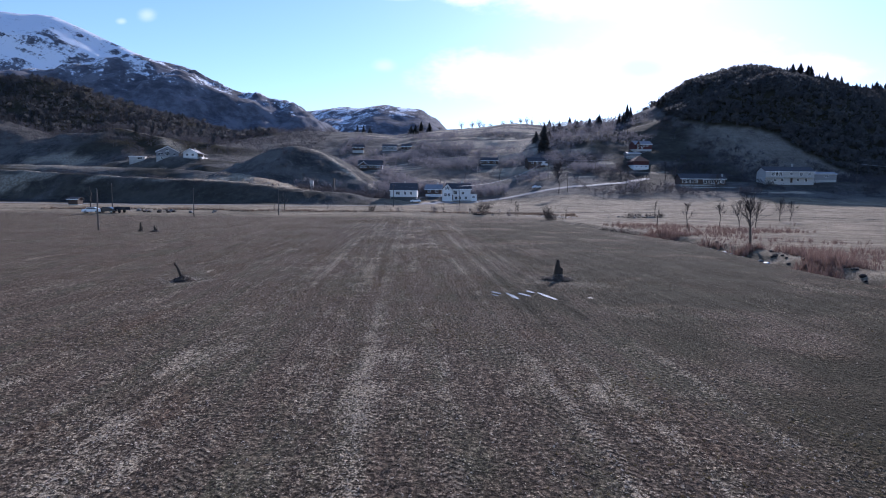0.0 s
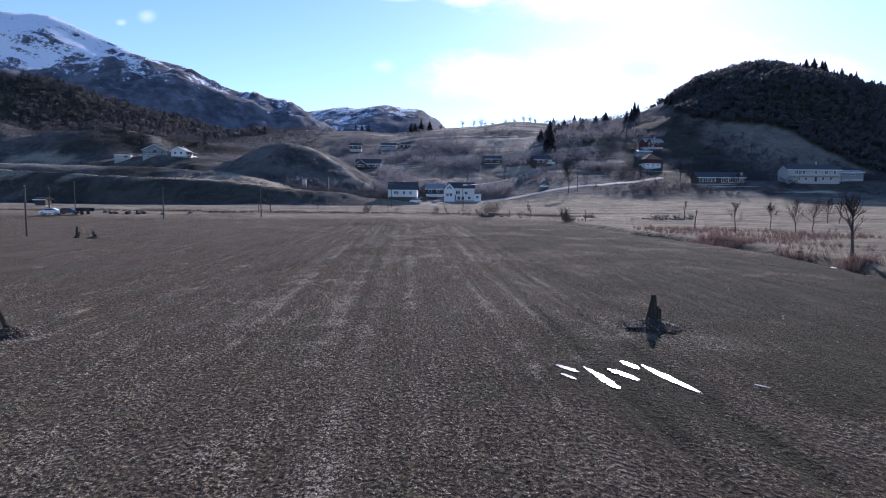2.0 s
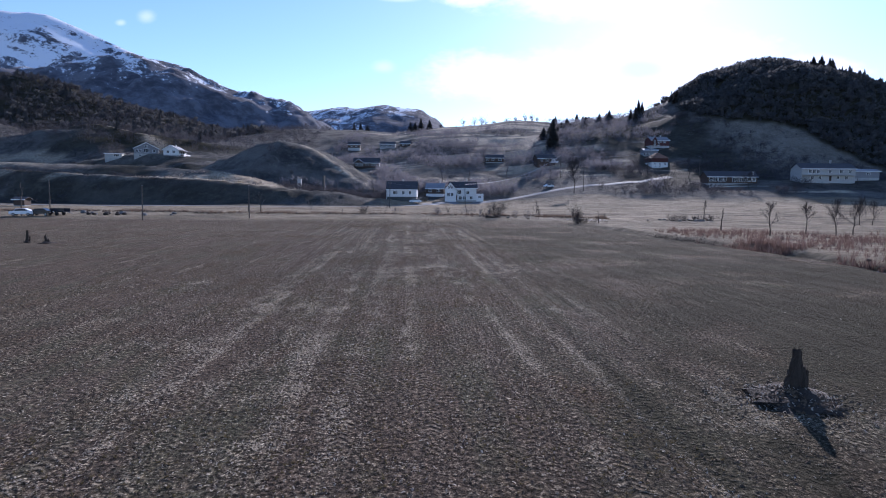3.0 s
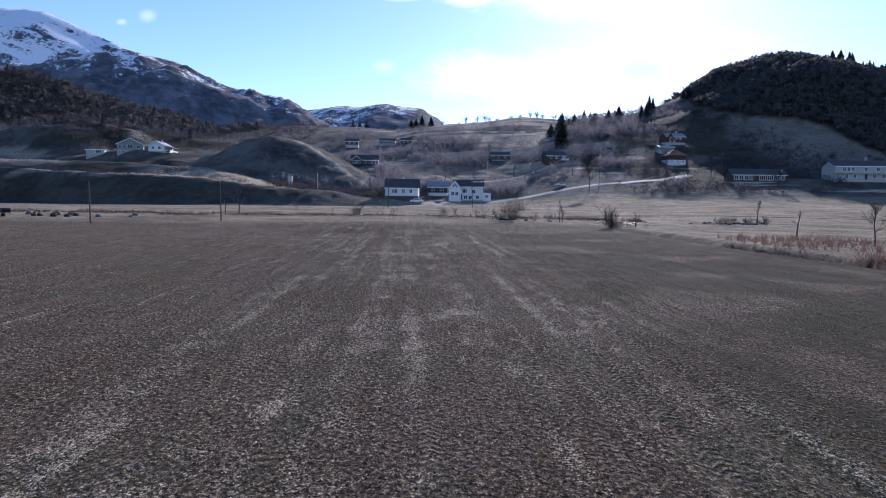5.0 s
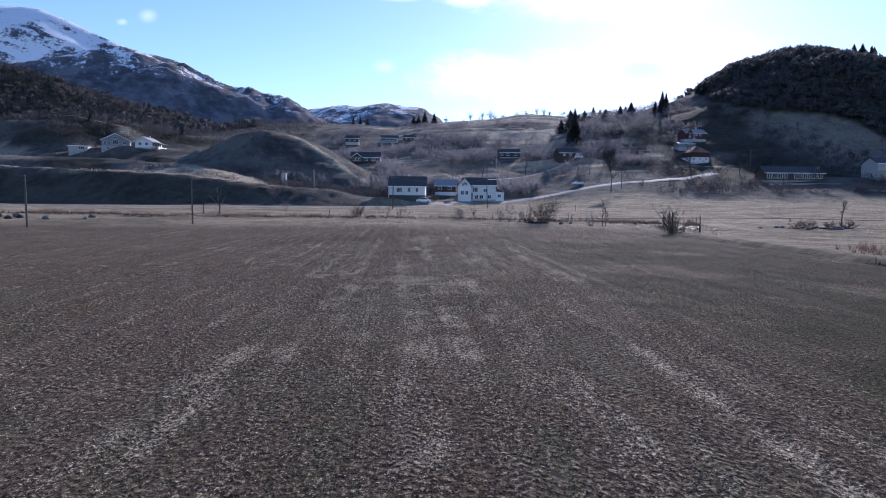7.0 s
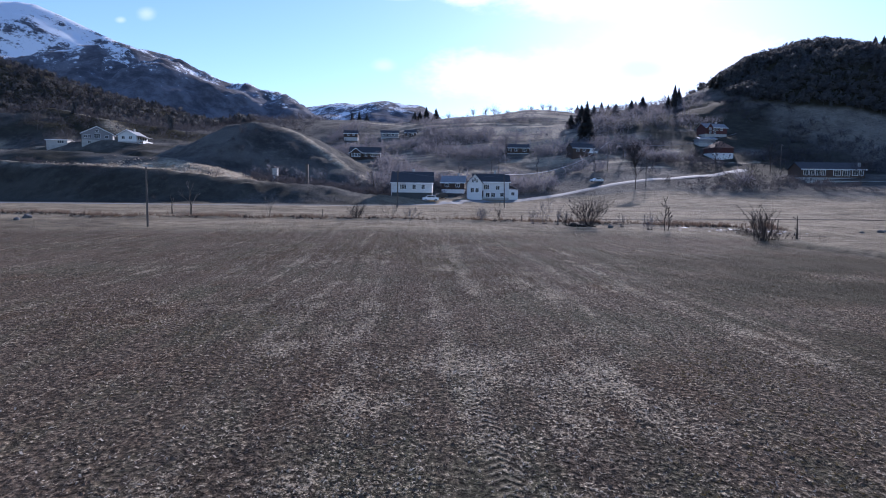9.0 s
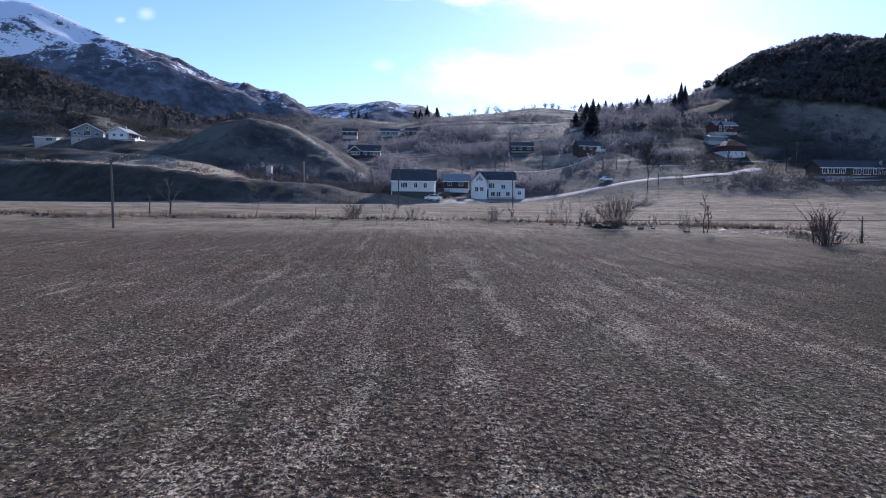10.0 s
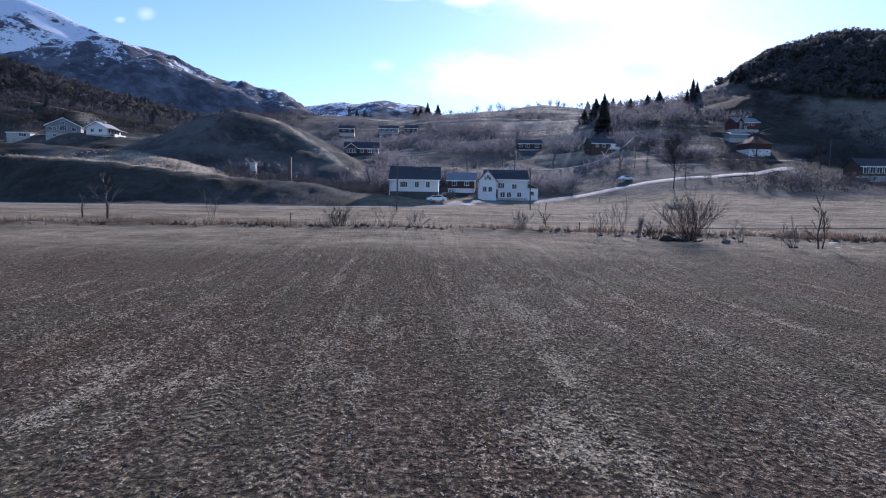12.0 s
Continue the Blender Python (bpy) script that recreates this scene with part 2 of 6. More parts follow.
# heaps of pale straw left on the field: x, y, half width, half length
SPOTS = [
    (-2.7, 20.1, 0.7, 1.2), (-1.5, 18.1, 0.5, 0.8), (8.2, 18.2, 1.0, 1.2), (-7.1, 17.6, 0.5, 0.9), (5.1, 13.7, 0.6, 1.0), (-8.3, 29.2, 0.5, 0.5), (-1.2, 32.8, 0.6, 0.8),
    (-9.2, 49.3, 1.2, 2.0), (2.5, 31.8, 0.25, 1.6), (-1.8, 65.9, 1.1, 1.6), (2.4, 62.9, 1.2, 1.2), (-3.7, 58.8, 0.6, 0.8), (-11.4, 59.2, 0.9, 1.5), (-10.8, 78.3, 0.9, 2.5),
    (-0.3, 58.3, 0.7, 1.5), (-4.8, 78.5, 0.5, 2.0), (-4.9, 69.9, 0.6, 1.0), (-11.9, 71.4, 0.6, 0.8), (-4.3, 91.0, 0.4, 0.6), (-4.0, 90.4, 0.5, 0.4), (-7.7, 92.5, 1.0, 0.9),
    (-12.2, 91.2, 0.5, 1.6), (-12.7, 94.0, 0.6, 1.5), (-17.4, 112.6, 0.8, 1.0), (-8.6, 112.2, 0.7, 1.6),
]


def litter(x, y):
    """How much pale straw lies on the mown field: strips along the way of the tractor, in broken patches."""
    u = x + 0.075 * y + 0.3 * value_noise(x * 0 + y / 14, x * 0, 51)
    lanes = value_noise(u / 0.42, y / 60, 41) + 0.35 * value_noise(u / 1.3, y / 80, 45) + 0.6 * value_noise(u / 0.2, y / 18, 42)
    wheel = 0.0
    for lane, wide in ((-8.9, 0.3), (-6.6, 0.35), (-5.5, 0.4), (-3.4, 0.3), (-1.0, 0.4), (1.2, 0.35), (4.1, 0.22), (4.8, 0.25), (6.7, 0.3), (9.4, 0.45)):
        wheel = wheel + np.exp(-((u - lane) / (0.8 * wide)) ** 2) * smooth(value_noise(y / 9 + lane, y * 0 + lane * 3.1, 47), -0.35, 0.25)
    patch = fractal(x, y, 7.0, 3, 43)
    for sx, sy in ((7.6, 37.0), (-16.4, 34.6)):
        patch = patch + 1.3 * np.exp(-(((x - sx) / 2.0) ** 2 + ((y - sy) / 1.6) ** 2))
    spots = fractal(x, y, 0.9, 3, 44, 0.7)
    heaps = 0.0
    for sx, sy, rx, ry in SPOTS:
        heaps = heaps + np.exp(-(((x - sx + 0.075 * (y - sy)) / rx) ** 2 + ((y - sy) / ry) ** 2))
    much = lanes * 0.75 + wheel * 0.72 + patch * 0.55 + spots * 0.6 + heaps * (0.35 + 1.0 * spots) + 0.10 * smooth(y, 70, 95) * (1 - smooth(y, 128, 142)) * (1 - smooth(x, 0, 14))
    return smooth(much, 0.0, 1.05) * (1 - 0.6 * smooth(y, 126, 140)) * (1 - 0.5 * smooth(-x, 20, 36)) * (1 - 0.45 * smooth(x + 0.075 * y, 9, 13))


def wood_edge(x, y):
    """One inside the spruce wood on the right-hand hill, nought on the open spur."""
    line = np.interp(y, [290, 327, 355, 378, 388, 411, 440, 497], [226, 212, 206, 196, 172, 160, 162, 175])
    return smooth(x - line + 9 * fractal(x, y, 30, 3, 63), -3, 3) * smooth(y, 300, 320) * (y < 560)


def height_at(x, y):
    return float(height(np.array([x]), np.array([y]))[0])


def axis(*runs):
    out = [runs[0][0]]
    for a, b, step in runs:
        out.extend(np.linspace(a, b, max(1, int(round((b - a) / step))) + 1)[1:])
    return np.array(out)


def mesh_of(name, verts, faces, mat=None, smooth_it=False):
    """A mesh from numpy arrays; faces all of one size."""
    me = bpy.data.meshes.new(name)
    verts, faces = np.asarray(verts, np.float32), np.asarray(faces, np.int32)
    k = faces.shape[1]
    me.vertices.add(len(verts))
    me.vertices.foreach_set("co", verts.ravel())
    me.loops.add(faces.size)
    me.loops.foreach_set("vertex_index", faces.ravel())
    me.polygons.add(len(faces))
    me.polygons.foreach_set("loop_start", np.arange(0, faces.size, k, dtype=np.int32))
    me.polygons.foreach_set("use_smooth", np.full(len(faces), smooth_it))
    me.update(calc_edges=True)
    if mat:
        me.materials.append(mat)
    return me


def grid_faces(nx, ny):
    i = np.arange(nx * ny).reshape(ny, nx)
    return np.stack([i[:-1, :-1], i[:-1, 1:], i[1:, 1:], i[1:, :-1]], -1).reshape(-1, 4)


def ground_build(n, p):
    read = n.add("ShaderNodeAttribute", attribute_name="cover")
    cover, needles = read.outputs["Color"], read.outputs["Alpha"]
    snow = n.add("ShaderNodeAttribute", attribute_name="snow").outputs["Fac"]
    parts = n.add("ShaderNodeSeparateColor")
    n.put(parts.inputs[0], cover)
    meadow, straw, heath = parts.outputs
    # strips of the mown field run along the way of the tractor
    xyz = n.add("ShaderNodeSeparateXYZ")
    n.put(xyz.inputs[0], p)
    u = n.math("ADD", xyz.outputs[0], n.math("MULTIPLY", xyz.outputs[1], 0.075))

    def along(slow):
        uv = n.add("ShaderNodeCombineXYZ")
        n.put(uv.inputs[0], u)
        n.put(uv.inputs[1], n.math("MULTIPLY", xyz.outputs[1], slow))
        return uv.outputs[0]

    strips = n.noise(along(0.06), 0.75, 4, 0.6)
    lanes = n.noise(along(0.045), 1.15, 3, 0.65)
    streak = n.noise(along(0.16), 3.4, 5, 0.7)
    patch = n.noise(p, 0.16, 5, 0.6)
    blotch = n.noise(n.scaled(p, (1.0, 0.45, 1.0)), 0.33, 4, 0.6)
    clod = n.noise(p, 3.1, 5, 0.7)
    clump = n.noise(n.scaled(p, (1.0, 0.8, 1.0)), 8.5, 4, 0.7)
    grain = n.noise(p, 14.0, 4, 0.75)
    fleck = n.noise(n.scaled(p, (1.0, 0.8, 1.0)), 19.0, 3, 0.8)
    crumbs = n.voronoi(n.vec("ADD", p, n.scaled(n.add("ShaderNodeTexNoise").outputs["Color"], (0.3, 0.3, 0.3))), 7.0)
    # low clumps take the dark end of each tone, hollow shade included
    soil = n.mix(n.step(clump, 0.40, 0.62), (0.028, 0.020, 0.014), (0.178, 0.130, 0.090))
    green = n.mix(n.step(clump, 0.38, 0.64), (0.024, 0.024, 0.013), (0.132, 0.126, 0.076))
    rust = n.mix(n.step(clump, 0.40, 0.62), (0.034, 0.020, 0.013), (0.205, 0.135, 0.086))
    pale = n.mix(n.step(grain, 0.4, 0.7), (0.31, 0.25, 0.17), (0.78, 0.68, 0.51))
    field = n.mix(n.step(n.math("ADD", n.math("MULTIPLY", patch, 0.35), n.math("ADD", n.math("MULTIPLY", strips, 0.45), n.math("MULTIPLY", clod, 0.2))), 0.45, 0.60, 0.0, 0.85), soil, green)
    field = n.mix(n.step(n.math("ADD", n.math("MULTIPLY", blotch, 0.6), n.math("MULTIPLY", strips, 0.4)), 0.53, 0.63, 0.0, 0.8), field, rust)
    lying = n.add("ShaderNodeAttribute", attribute_name="litter").outputs["Fac"]
    rows = n.step(n.math("ADD", n.math("MULTIPLY", lanes, 0.65), n.math("MULTIPLY", streak, 0.35)), 0.44, 0.66)
    heap = n.math("ADD", n.math("MULTIPLY", lying, 0.44), n.math("MULTIPLY", rows, n.step(blotch, 0.34, 0.62, 0.08, 0.40)))
    strewn = n.math("ADD", heap, n.math("ADD", n.math("MULTIPLY", n.math("SUBTRACT", fleck, 0.5), 2.8), n.math("MULTIPLY", n.math("SUBTRACT", clump, 0.5), 1.6)))
    field = n.mix(n.step(strewn, 0.36, 0.56, 0.0, 0.95), field, pale)
    # lug marks of tractor tyres
    beside = n.math("MODULO", n.math("ADD", u, 298.4), 5.6)
    near1, near2 = n.math("ABSOLUTE", n.math("SUBTRACT", beside, 1.0)), n.math("ABSOLUTE", n.math("SUBTRACT", beside, 3.0))
    off = n.math("MINIMUM", near1, near2)
    lane = n.math("MULTIPLY", n.step(off, 0.30, 0.18), n.step(n.noise(p, 0.35, 3), 0.42, 0.58))
    lugs = n.math("SINE", n.math("ADD", n.math("MULTIPLY", xyz.outputs[1], 27.0), n.math("MULTIPLY", off, 22.0)))
    field = n.mix(n.math("MULTIPLY", lane, n.step(lugs, 0.1, 0.8, 0.0, 0.30)), field, pale)
    field = n.mix(n.math("MULTIPLY", lane, n.step(lugs, -0.2, -0.8, 0.0, 0.35)), field, (0.022, 0.017, 0.013))
    # shade in the gaps between clods and flecks, put into the colour
    gap_shade = n.step(n.math("ADD", crumbs, n.math("MULTIPLY", n.math("SUBTRACT", grain, 0.5), 0.6)), 0.42, 0.78, 0.0, 0.40)
    field = n.mix(gap_shade, field, (0.026, 0.021, 0.016))
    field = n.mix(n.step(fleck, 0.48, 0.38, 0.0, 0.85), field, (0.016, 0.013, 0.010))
    askew = n.add("ShaderNodeVectorRotate", rotation_type="Z_AXIS")
    n.put(askew.inputs["Vector"], n.scaled(p, (0.6, 1, 1)))
    askew.inputs["Angle"].default_value = 0.65
    askew = askew.outputs[0]
    tan = n.mix(n.step(n.math("ADD", n.math("MULTIPLY", n.noise(askew, 0.11, 6, 0.72, 1.5), 0.6), n.math("MULTIPLY", n.noise(askew, 0.9, 5, 0.75), 0.4)), 0.36, 0.64), (0.105, 0.086, 0.060), (0.310, 0.256, 0.175))
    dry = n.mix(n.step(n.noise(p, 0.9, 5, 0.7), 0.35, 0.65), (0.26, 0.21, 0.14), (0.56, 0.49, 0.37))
    moor = n.mix(n.step(n.noise(p, 0.07, 6, 0.7), 0.35, 0.65), (0.044, 0.044, 0.044), (0.125, 0.118, 0.106))
    moor = n.mix(n.step(n.noise(p, 0.35, 5, 0.7), 0.5, 0.72, 0.0, 0.5), moor, (0.20, 0.185, 0.150))
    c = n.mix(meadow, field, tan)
    c = n.mix(heath, c, moor)
    # grey rock with the blue of distant haze put into its colour
    hazy_rock = n.mix(n.step(n.noise(p, 0.03, 6, 0.7), 0.35, 0.65), (0.066, 0.070, 0.086), (0.165, 0.170, 0.198))
    c = n.mix(n.step(n.math("ADD", xyz.outputs[2], n.math("MULTIPLY", n.noise(p, 0.012, 4), 60.0)), 115.0, 165.0), c, hazy_rock)
    c = n.mix(n.step(xyz.outputs[1], 830.0, 930.0), c, hazy_rock)
    # dark ground: wood floor, mud, and painted shade of slopes and ditch
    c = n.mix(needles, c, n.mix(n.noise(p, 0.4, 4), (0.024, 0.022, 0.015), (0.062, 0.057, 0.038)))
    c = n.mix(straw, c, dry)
    flakes = n.step(n.math("ADD", snow, n.math("ADD", n.math("MULTIPLY", n.math("SUBTRACT", n.noise(p, 0.03, 4, 0.6), 0.5), 0.8), n.math("MULTIPLY", n.math("SUBTRACT", n.noise(p, 0.13, 6, 0.8), 0.5), 1.7))), 0.42, 0.58)
    c = n.mix(flakes, c, (0.74, 0.78, 0.84))
    trodden = n.step(n.math("ADD", n.math("MULTIPLY", blotch, 0.5), n.math("MULTIPLY", lanes, 0.5)), 0.38, 0.62, 0.45, 1.25)
    rough = n.math("ADD", n.math("MULTIPLY", clump, 1.6), n.math("ADD", n.math("MULTIPLY", clod, 0.8), n.math("ADD", n.math("MULTIPLY", grain, 0.5), n.math("MULTIPLY", crumbs, -0.8))))
    bump = n.math("ADD", n.math("MULTIPLY", rough, trodden), n.math("MULTIPLY", n.math("MULTIPLY", lane, lugs), 0.16))
    return c, bump, 1.0


def dry_fuzz(n):
    """Dry stalks shimmer against the light; the darkened ground does not."""
    read = n.add("ShaderNodeAttribute", attribute_name="cover")
    return n.step(read.outputs["Alpha"], 0.0, 0.6, 0.075, 0.0)


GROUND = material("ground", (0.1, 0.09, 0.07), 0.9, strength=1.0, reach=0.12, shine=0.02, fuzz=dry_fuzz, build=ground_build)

xs = axis((-2600, -900, 42), (-900, -400, 9), (-400, -130, 3.2), (-130, -60, 1.4), (-60, -26, 0.7), (-26, 1, 0.45), (1, 11, 0.2), (11, 26, 0.45), (26, 50, 0.6), (50, 130, 1.6), (130, 400, 3.6), (400, 900, 16), (900, 2600, 70))
ys = axis((-900, -60, 42), (-60, 0, 3), (0, 8, 1), (8, 22, 0.5), (22, 36, 0.28), (36, 128, 0.5), (128, 146, 0.9), (146, 164, 0.4), (164, 200, 1.0), (200, 320, 1.6), (320, 620, 3.4), (620, 900, 7), (900, 1500, 9), (1500, 2350, 18), (2350, 3300, 50))
gx, gy = np.meshgrid(xs, ys)
gz = height(gx, gy)
me = mesh_of("ground", np.stack([gx, gy, gz], -1).reshape(-1, 3), grid_faces(len(xs), len(ys)), GROUND, True)
wide = fractal(gx, gy, 60, 4, 21)
tight = fractal(gx, gy, 14, 4, 31)
edge = creek_x(gy)
over = smooth(gx - edge, -1.5, 1.0) * (1 - smooth(gy, 136, 146)) + smooth(gy + 5 * wide, 134, 148) * 1.0
meadow = np.clip(over, 0, 1)
upland = np.clip(smooth(gz + 3 * tight, 4.2, 8.0) + smooth(gy + 3 * wide + 2 * tight - np.interp(gx, [-400, -30, 15, 32, 50, 64, 110, 180, 400], [297, 253, 255, 257, 254, 247, 240, 243, 250]), -3, 4), 0, 1)
bank_front = smooth(gy + 3 * tight, 203, 208) * (1 - smooth(gx + 4 * tight, -30, -22))
heath = np.clip(upland + bank_front, 0, 1)
# pale grass on open tops and terraces, with sunlight painted into the tone
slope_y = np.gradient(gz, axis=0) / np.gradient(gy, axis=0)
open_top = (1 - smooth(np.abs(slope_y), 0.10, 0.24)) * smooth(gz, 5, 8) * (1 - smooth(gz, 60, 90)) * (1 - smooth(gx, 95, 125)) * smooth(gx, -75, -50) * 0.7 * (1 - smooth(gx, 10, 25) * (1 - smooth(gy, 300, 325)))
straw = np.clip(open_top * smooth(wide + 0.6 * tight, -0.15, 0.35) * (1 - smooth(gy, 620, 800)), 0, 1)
strips = smooth(fractal(gx / 4, gy, 11, 3, 77), 0.04, 0.22) * smooth(gy, 282, 300) * (1 - smooth(gy, 540, 600)) * smooth(gx, -55, -38) * (1 - smooth(gx, 75, 100)) * (1 - smooth(gx, 5, 20) * (1 - smooth(gy, 320, 340)))
straw = np.maximum(straw, 0.75 * strips)
# lawns and paths on the slopes; sunlight painted in as pale straw
for lx, ly, rx, ry in LAWNS:
    straw = np.maximum(straw, (0.9 if lx > -100 else 0.5) * smooth(1.35 + 1.6 * fractal(gx, gy, 7, 3, 37) - np.hypot((gx - lx) / rx, (gy - ly) / ry), 0.1, 0.6))
for (ax, ay), (bx, by) in (((-262, 498), (-217, 430)), ((-217, 430), (-178, 384)), ((-205, 425), (-240, 420))):
    t_ = np.clip(((gx - ax) * (bx - ax) + (gy - ay) * (by - ay)) / ((bx - ax) ** 2 + (by - ay) ** 2), 0, 1)
    straw = np.maximum(straw, 0.8 * (1 - smooth(np.hypot(gx - ax - t_ * (bx - ax), gy - ay - t_ * (by - ay)) + 4 * tight, 2.0, 5.0)))
# the open grassy spur below the wood
straw = np.maximum(straw, 0.22 * smooth(gx + 8 * tight, 150, 172) * (1 - wood_edge(gx, gy)) * smooth(gy, 296, 312) * (1 - smooth(gy, 400, 430)) * smooth(tight + wide, -0.8, 0.0))
craggy = fractal(gx, gy, 45, 4, 23, 0.7)
chipped = fractal(gx, gy, 30, 4, 25, 0.85)
cap = smooth(gy + 0.1 * gx, 1180, 1260) * smooth(gz + 60 * wide, 200, 300) * (0.74 - 0.42 * smooth(craggy, 0.0, 0.4)) * smooth(-gx, 500, 640)
cap = np.maximum(cap, smooth(gz + 50 * wide + 30 * tight, 110, 200) * smooth(gy + 40 * tight, 900, 1150) * (0.41 + 0.35 * chipped) * smooth(-gx, 180, 300) * (gy > 850) * (1 - 0.6 * smooth(-gx, 700, 860)))
cap = np.maximum(cap, smooth(gz + 40 * wide, 230, 320) * (0.40 + 0.5 * craggy) * (gy > 1750))
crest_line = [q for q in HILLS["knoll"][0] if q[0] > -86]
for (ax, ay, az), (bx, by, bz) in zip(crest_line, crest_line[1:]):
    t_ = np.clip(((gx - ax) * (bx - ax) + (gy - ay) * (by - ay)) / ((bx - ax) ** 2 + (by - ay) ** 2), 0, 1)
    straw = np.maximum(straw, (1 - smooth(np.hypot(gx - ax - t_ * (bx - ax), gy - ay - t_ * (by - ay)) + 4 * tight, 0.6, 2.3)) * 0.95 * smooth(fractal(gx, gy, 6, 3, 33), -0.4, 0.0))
behind = gy - 222 - np.maximum(0, -gx - 94) * 0.13
pale_top = smooth(gx + 14 * tight, -112, -102) * (1 - smooth(gx + 6 * tight, -66, -58)) * smooth(behind + 4 * tight, -1, 2) * (1 - smooth(gy + 10 * tight, 246, 256))
straw = np.maximum(straw, 0.95 * pale_top * smooth(0.4 * wide + tight, -0.45, 0.0))
left_lea = smooth(-gx + 20 * wide, 140, 165) * (1 - smooth(-gx, 240, 300)) * smooth(behind, 1, 6) * (1 - smooth(gy + 14 * wide, 270, 300))
straw = np.maximum(straw, 0.5 * left_lea * smooth(fractal(gx / 3, gy, 9, 3, 35), 0.02, 0.25))
# darker ground under the woods; mud, slope and ditch shade join below
soil_and_shade = smooth(fractal(gx, gy, 120, 4, 61), -0.16, 0.15) * smooth(gz, 25, 36) * (1 - smooth(gz, 150, 200)) * (gy > 352) * (gy < 950) * (1 - smooth(gx, -150, -110))
soil_and_shade = np.maximum(soil_and_shade, wood_edge(gx, gy) * smooth(gz, 14, 22))
across = gx + 0.075 * gy
mud = (np.exp(-((across - 6.75) / 0.75) ** 2) + np.exp(-((across - 8.8) / 0.75) ** 2)) * smooth(gy, 18, 25) * (1 - smooth(gy, 34, 50)) + np.exp(-((gx - 4.6) ** 2 + (gy - 30.5) ** 2) / 9)
for sx, sy in ((8.3, 37.5), (-16.9, 34.9)):
    mud = mud + 0.8 * np.exp(-((gx - sx) ** 2 + (gy - sy) ** 2) / 1.2)
damp = 0.85 * smooth(across + 3 * wide, 7.0, 13) * smooth(fractal(gx, gy, 5, 3, 29), -0.55, 0.05) * (1 - smooth(gx - creek_x(gy), -4, -1)) * (1 - smooth(gy, 110, 135))
soil_and_shade = np.maximum(soil_and_shade, damp)
# right-hand slope darkened in colour, as in the wooded hill's shade
soil_and_shade = np.maximum(soil_and_shade, 0.7 * (1 - smooth(gx + 8 * tight, 148, 166) * smooth(gy, 292, 306)) * smooth(gx, 70, 88) * smooth(gy, 250, 285) * (gy < 560) * (1 - straw) * smooth(wide + tight, -0.5, 0.1))
soil_and_shade = np.maximum(soil_and_shade, 0.7 * smooth(-gx + 10 * tight, 104, 116) * smooth(gy, 222, 232) * (1 - smooth(gy, 330, 350)) * (1 - straw) * smooth(fractal(gx / 2, gy, 16, 3, 36), -0.25, 0.1))
# shade of the creek's cut painted into its bed
soil_and_shade = np.maximum(soil_and_shade, 0.95 * np.exp(-((gx - creek_x(gy) - 0.3) / 1.7) ** 2) * (1 - smooth(gy, 128, 142)) * smooth(fractal(gx, gy, 3, 3, 39), -0.5, -0.1))
# bank face darkened: heather, and its shade put into the colour
soil_and_shade = np.maximum(soil_and_shade, 0.5 * bank_front * (1 - straw) * (1 - smooth(behind + 3 * tight, -2, 2)) * smooth(tight + 0.5 * wide, -0.5, 0.0) * (1 - smooth(gy, 230, 245)))
soil_and_shade = np.maximum(soil_and_shade, np.clip(mud * (0.75 + 0.8 * fractal(gx, gy, 1.2, 3, 19)), 0, 0.85))
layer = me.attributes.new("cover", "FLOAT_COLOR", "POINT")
layer.data.foreach_set("color", np.stack([meadow, straw, heath, soil_and_shade], -1).astype(np.float32).ravel())
layer = me.attributes.new("litter", "FLOAT", "POINT")
layer.data.foreach_set("value", litter(gx, gy).astype(np.float32).ravel())
layer = me.attributes.new("snow", "FLOAT", "POINT")
layer.data.foreach_set("value", np.clip(cap, 0, 1).astype(np.float32).ravel())
tagged(new("ground", me), "brown mown hay field in a valley ringed by wooded and snowy hills", "ground", kind="structure")

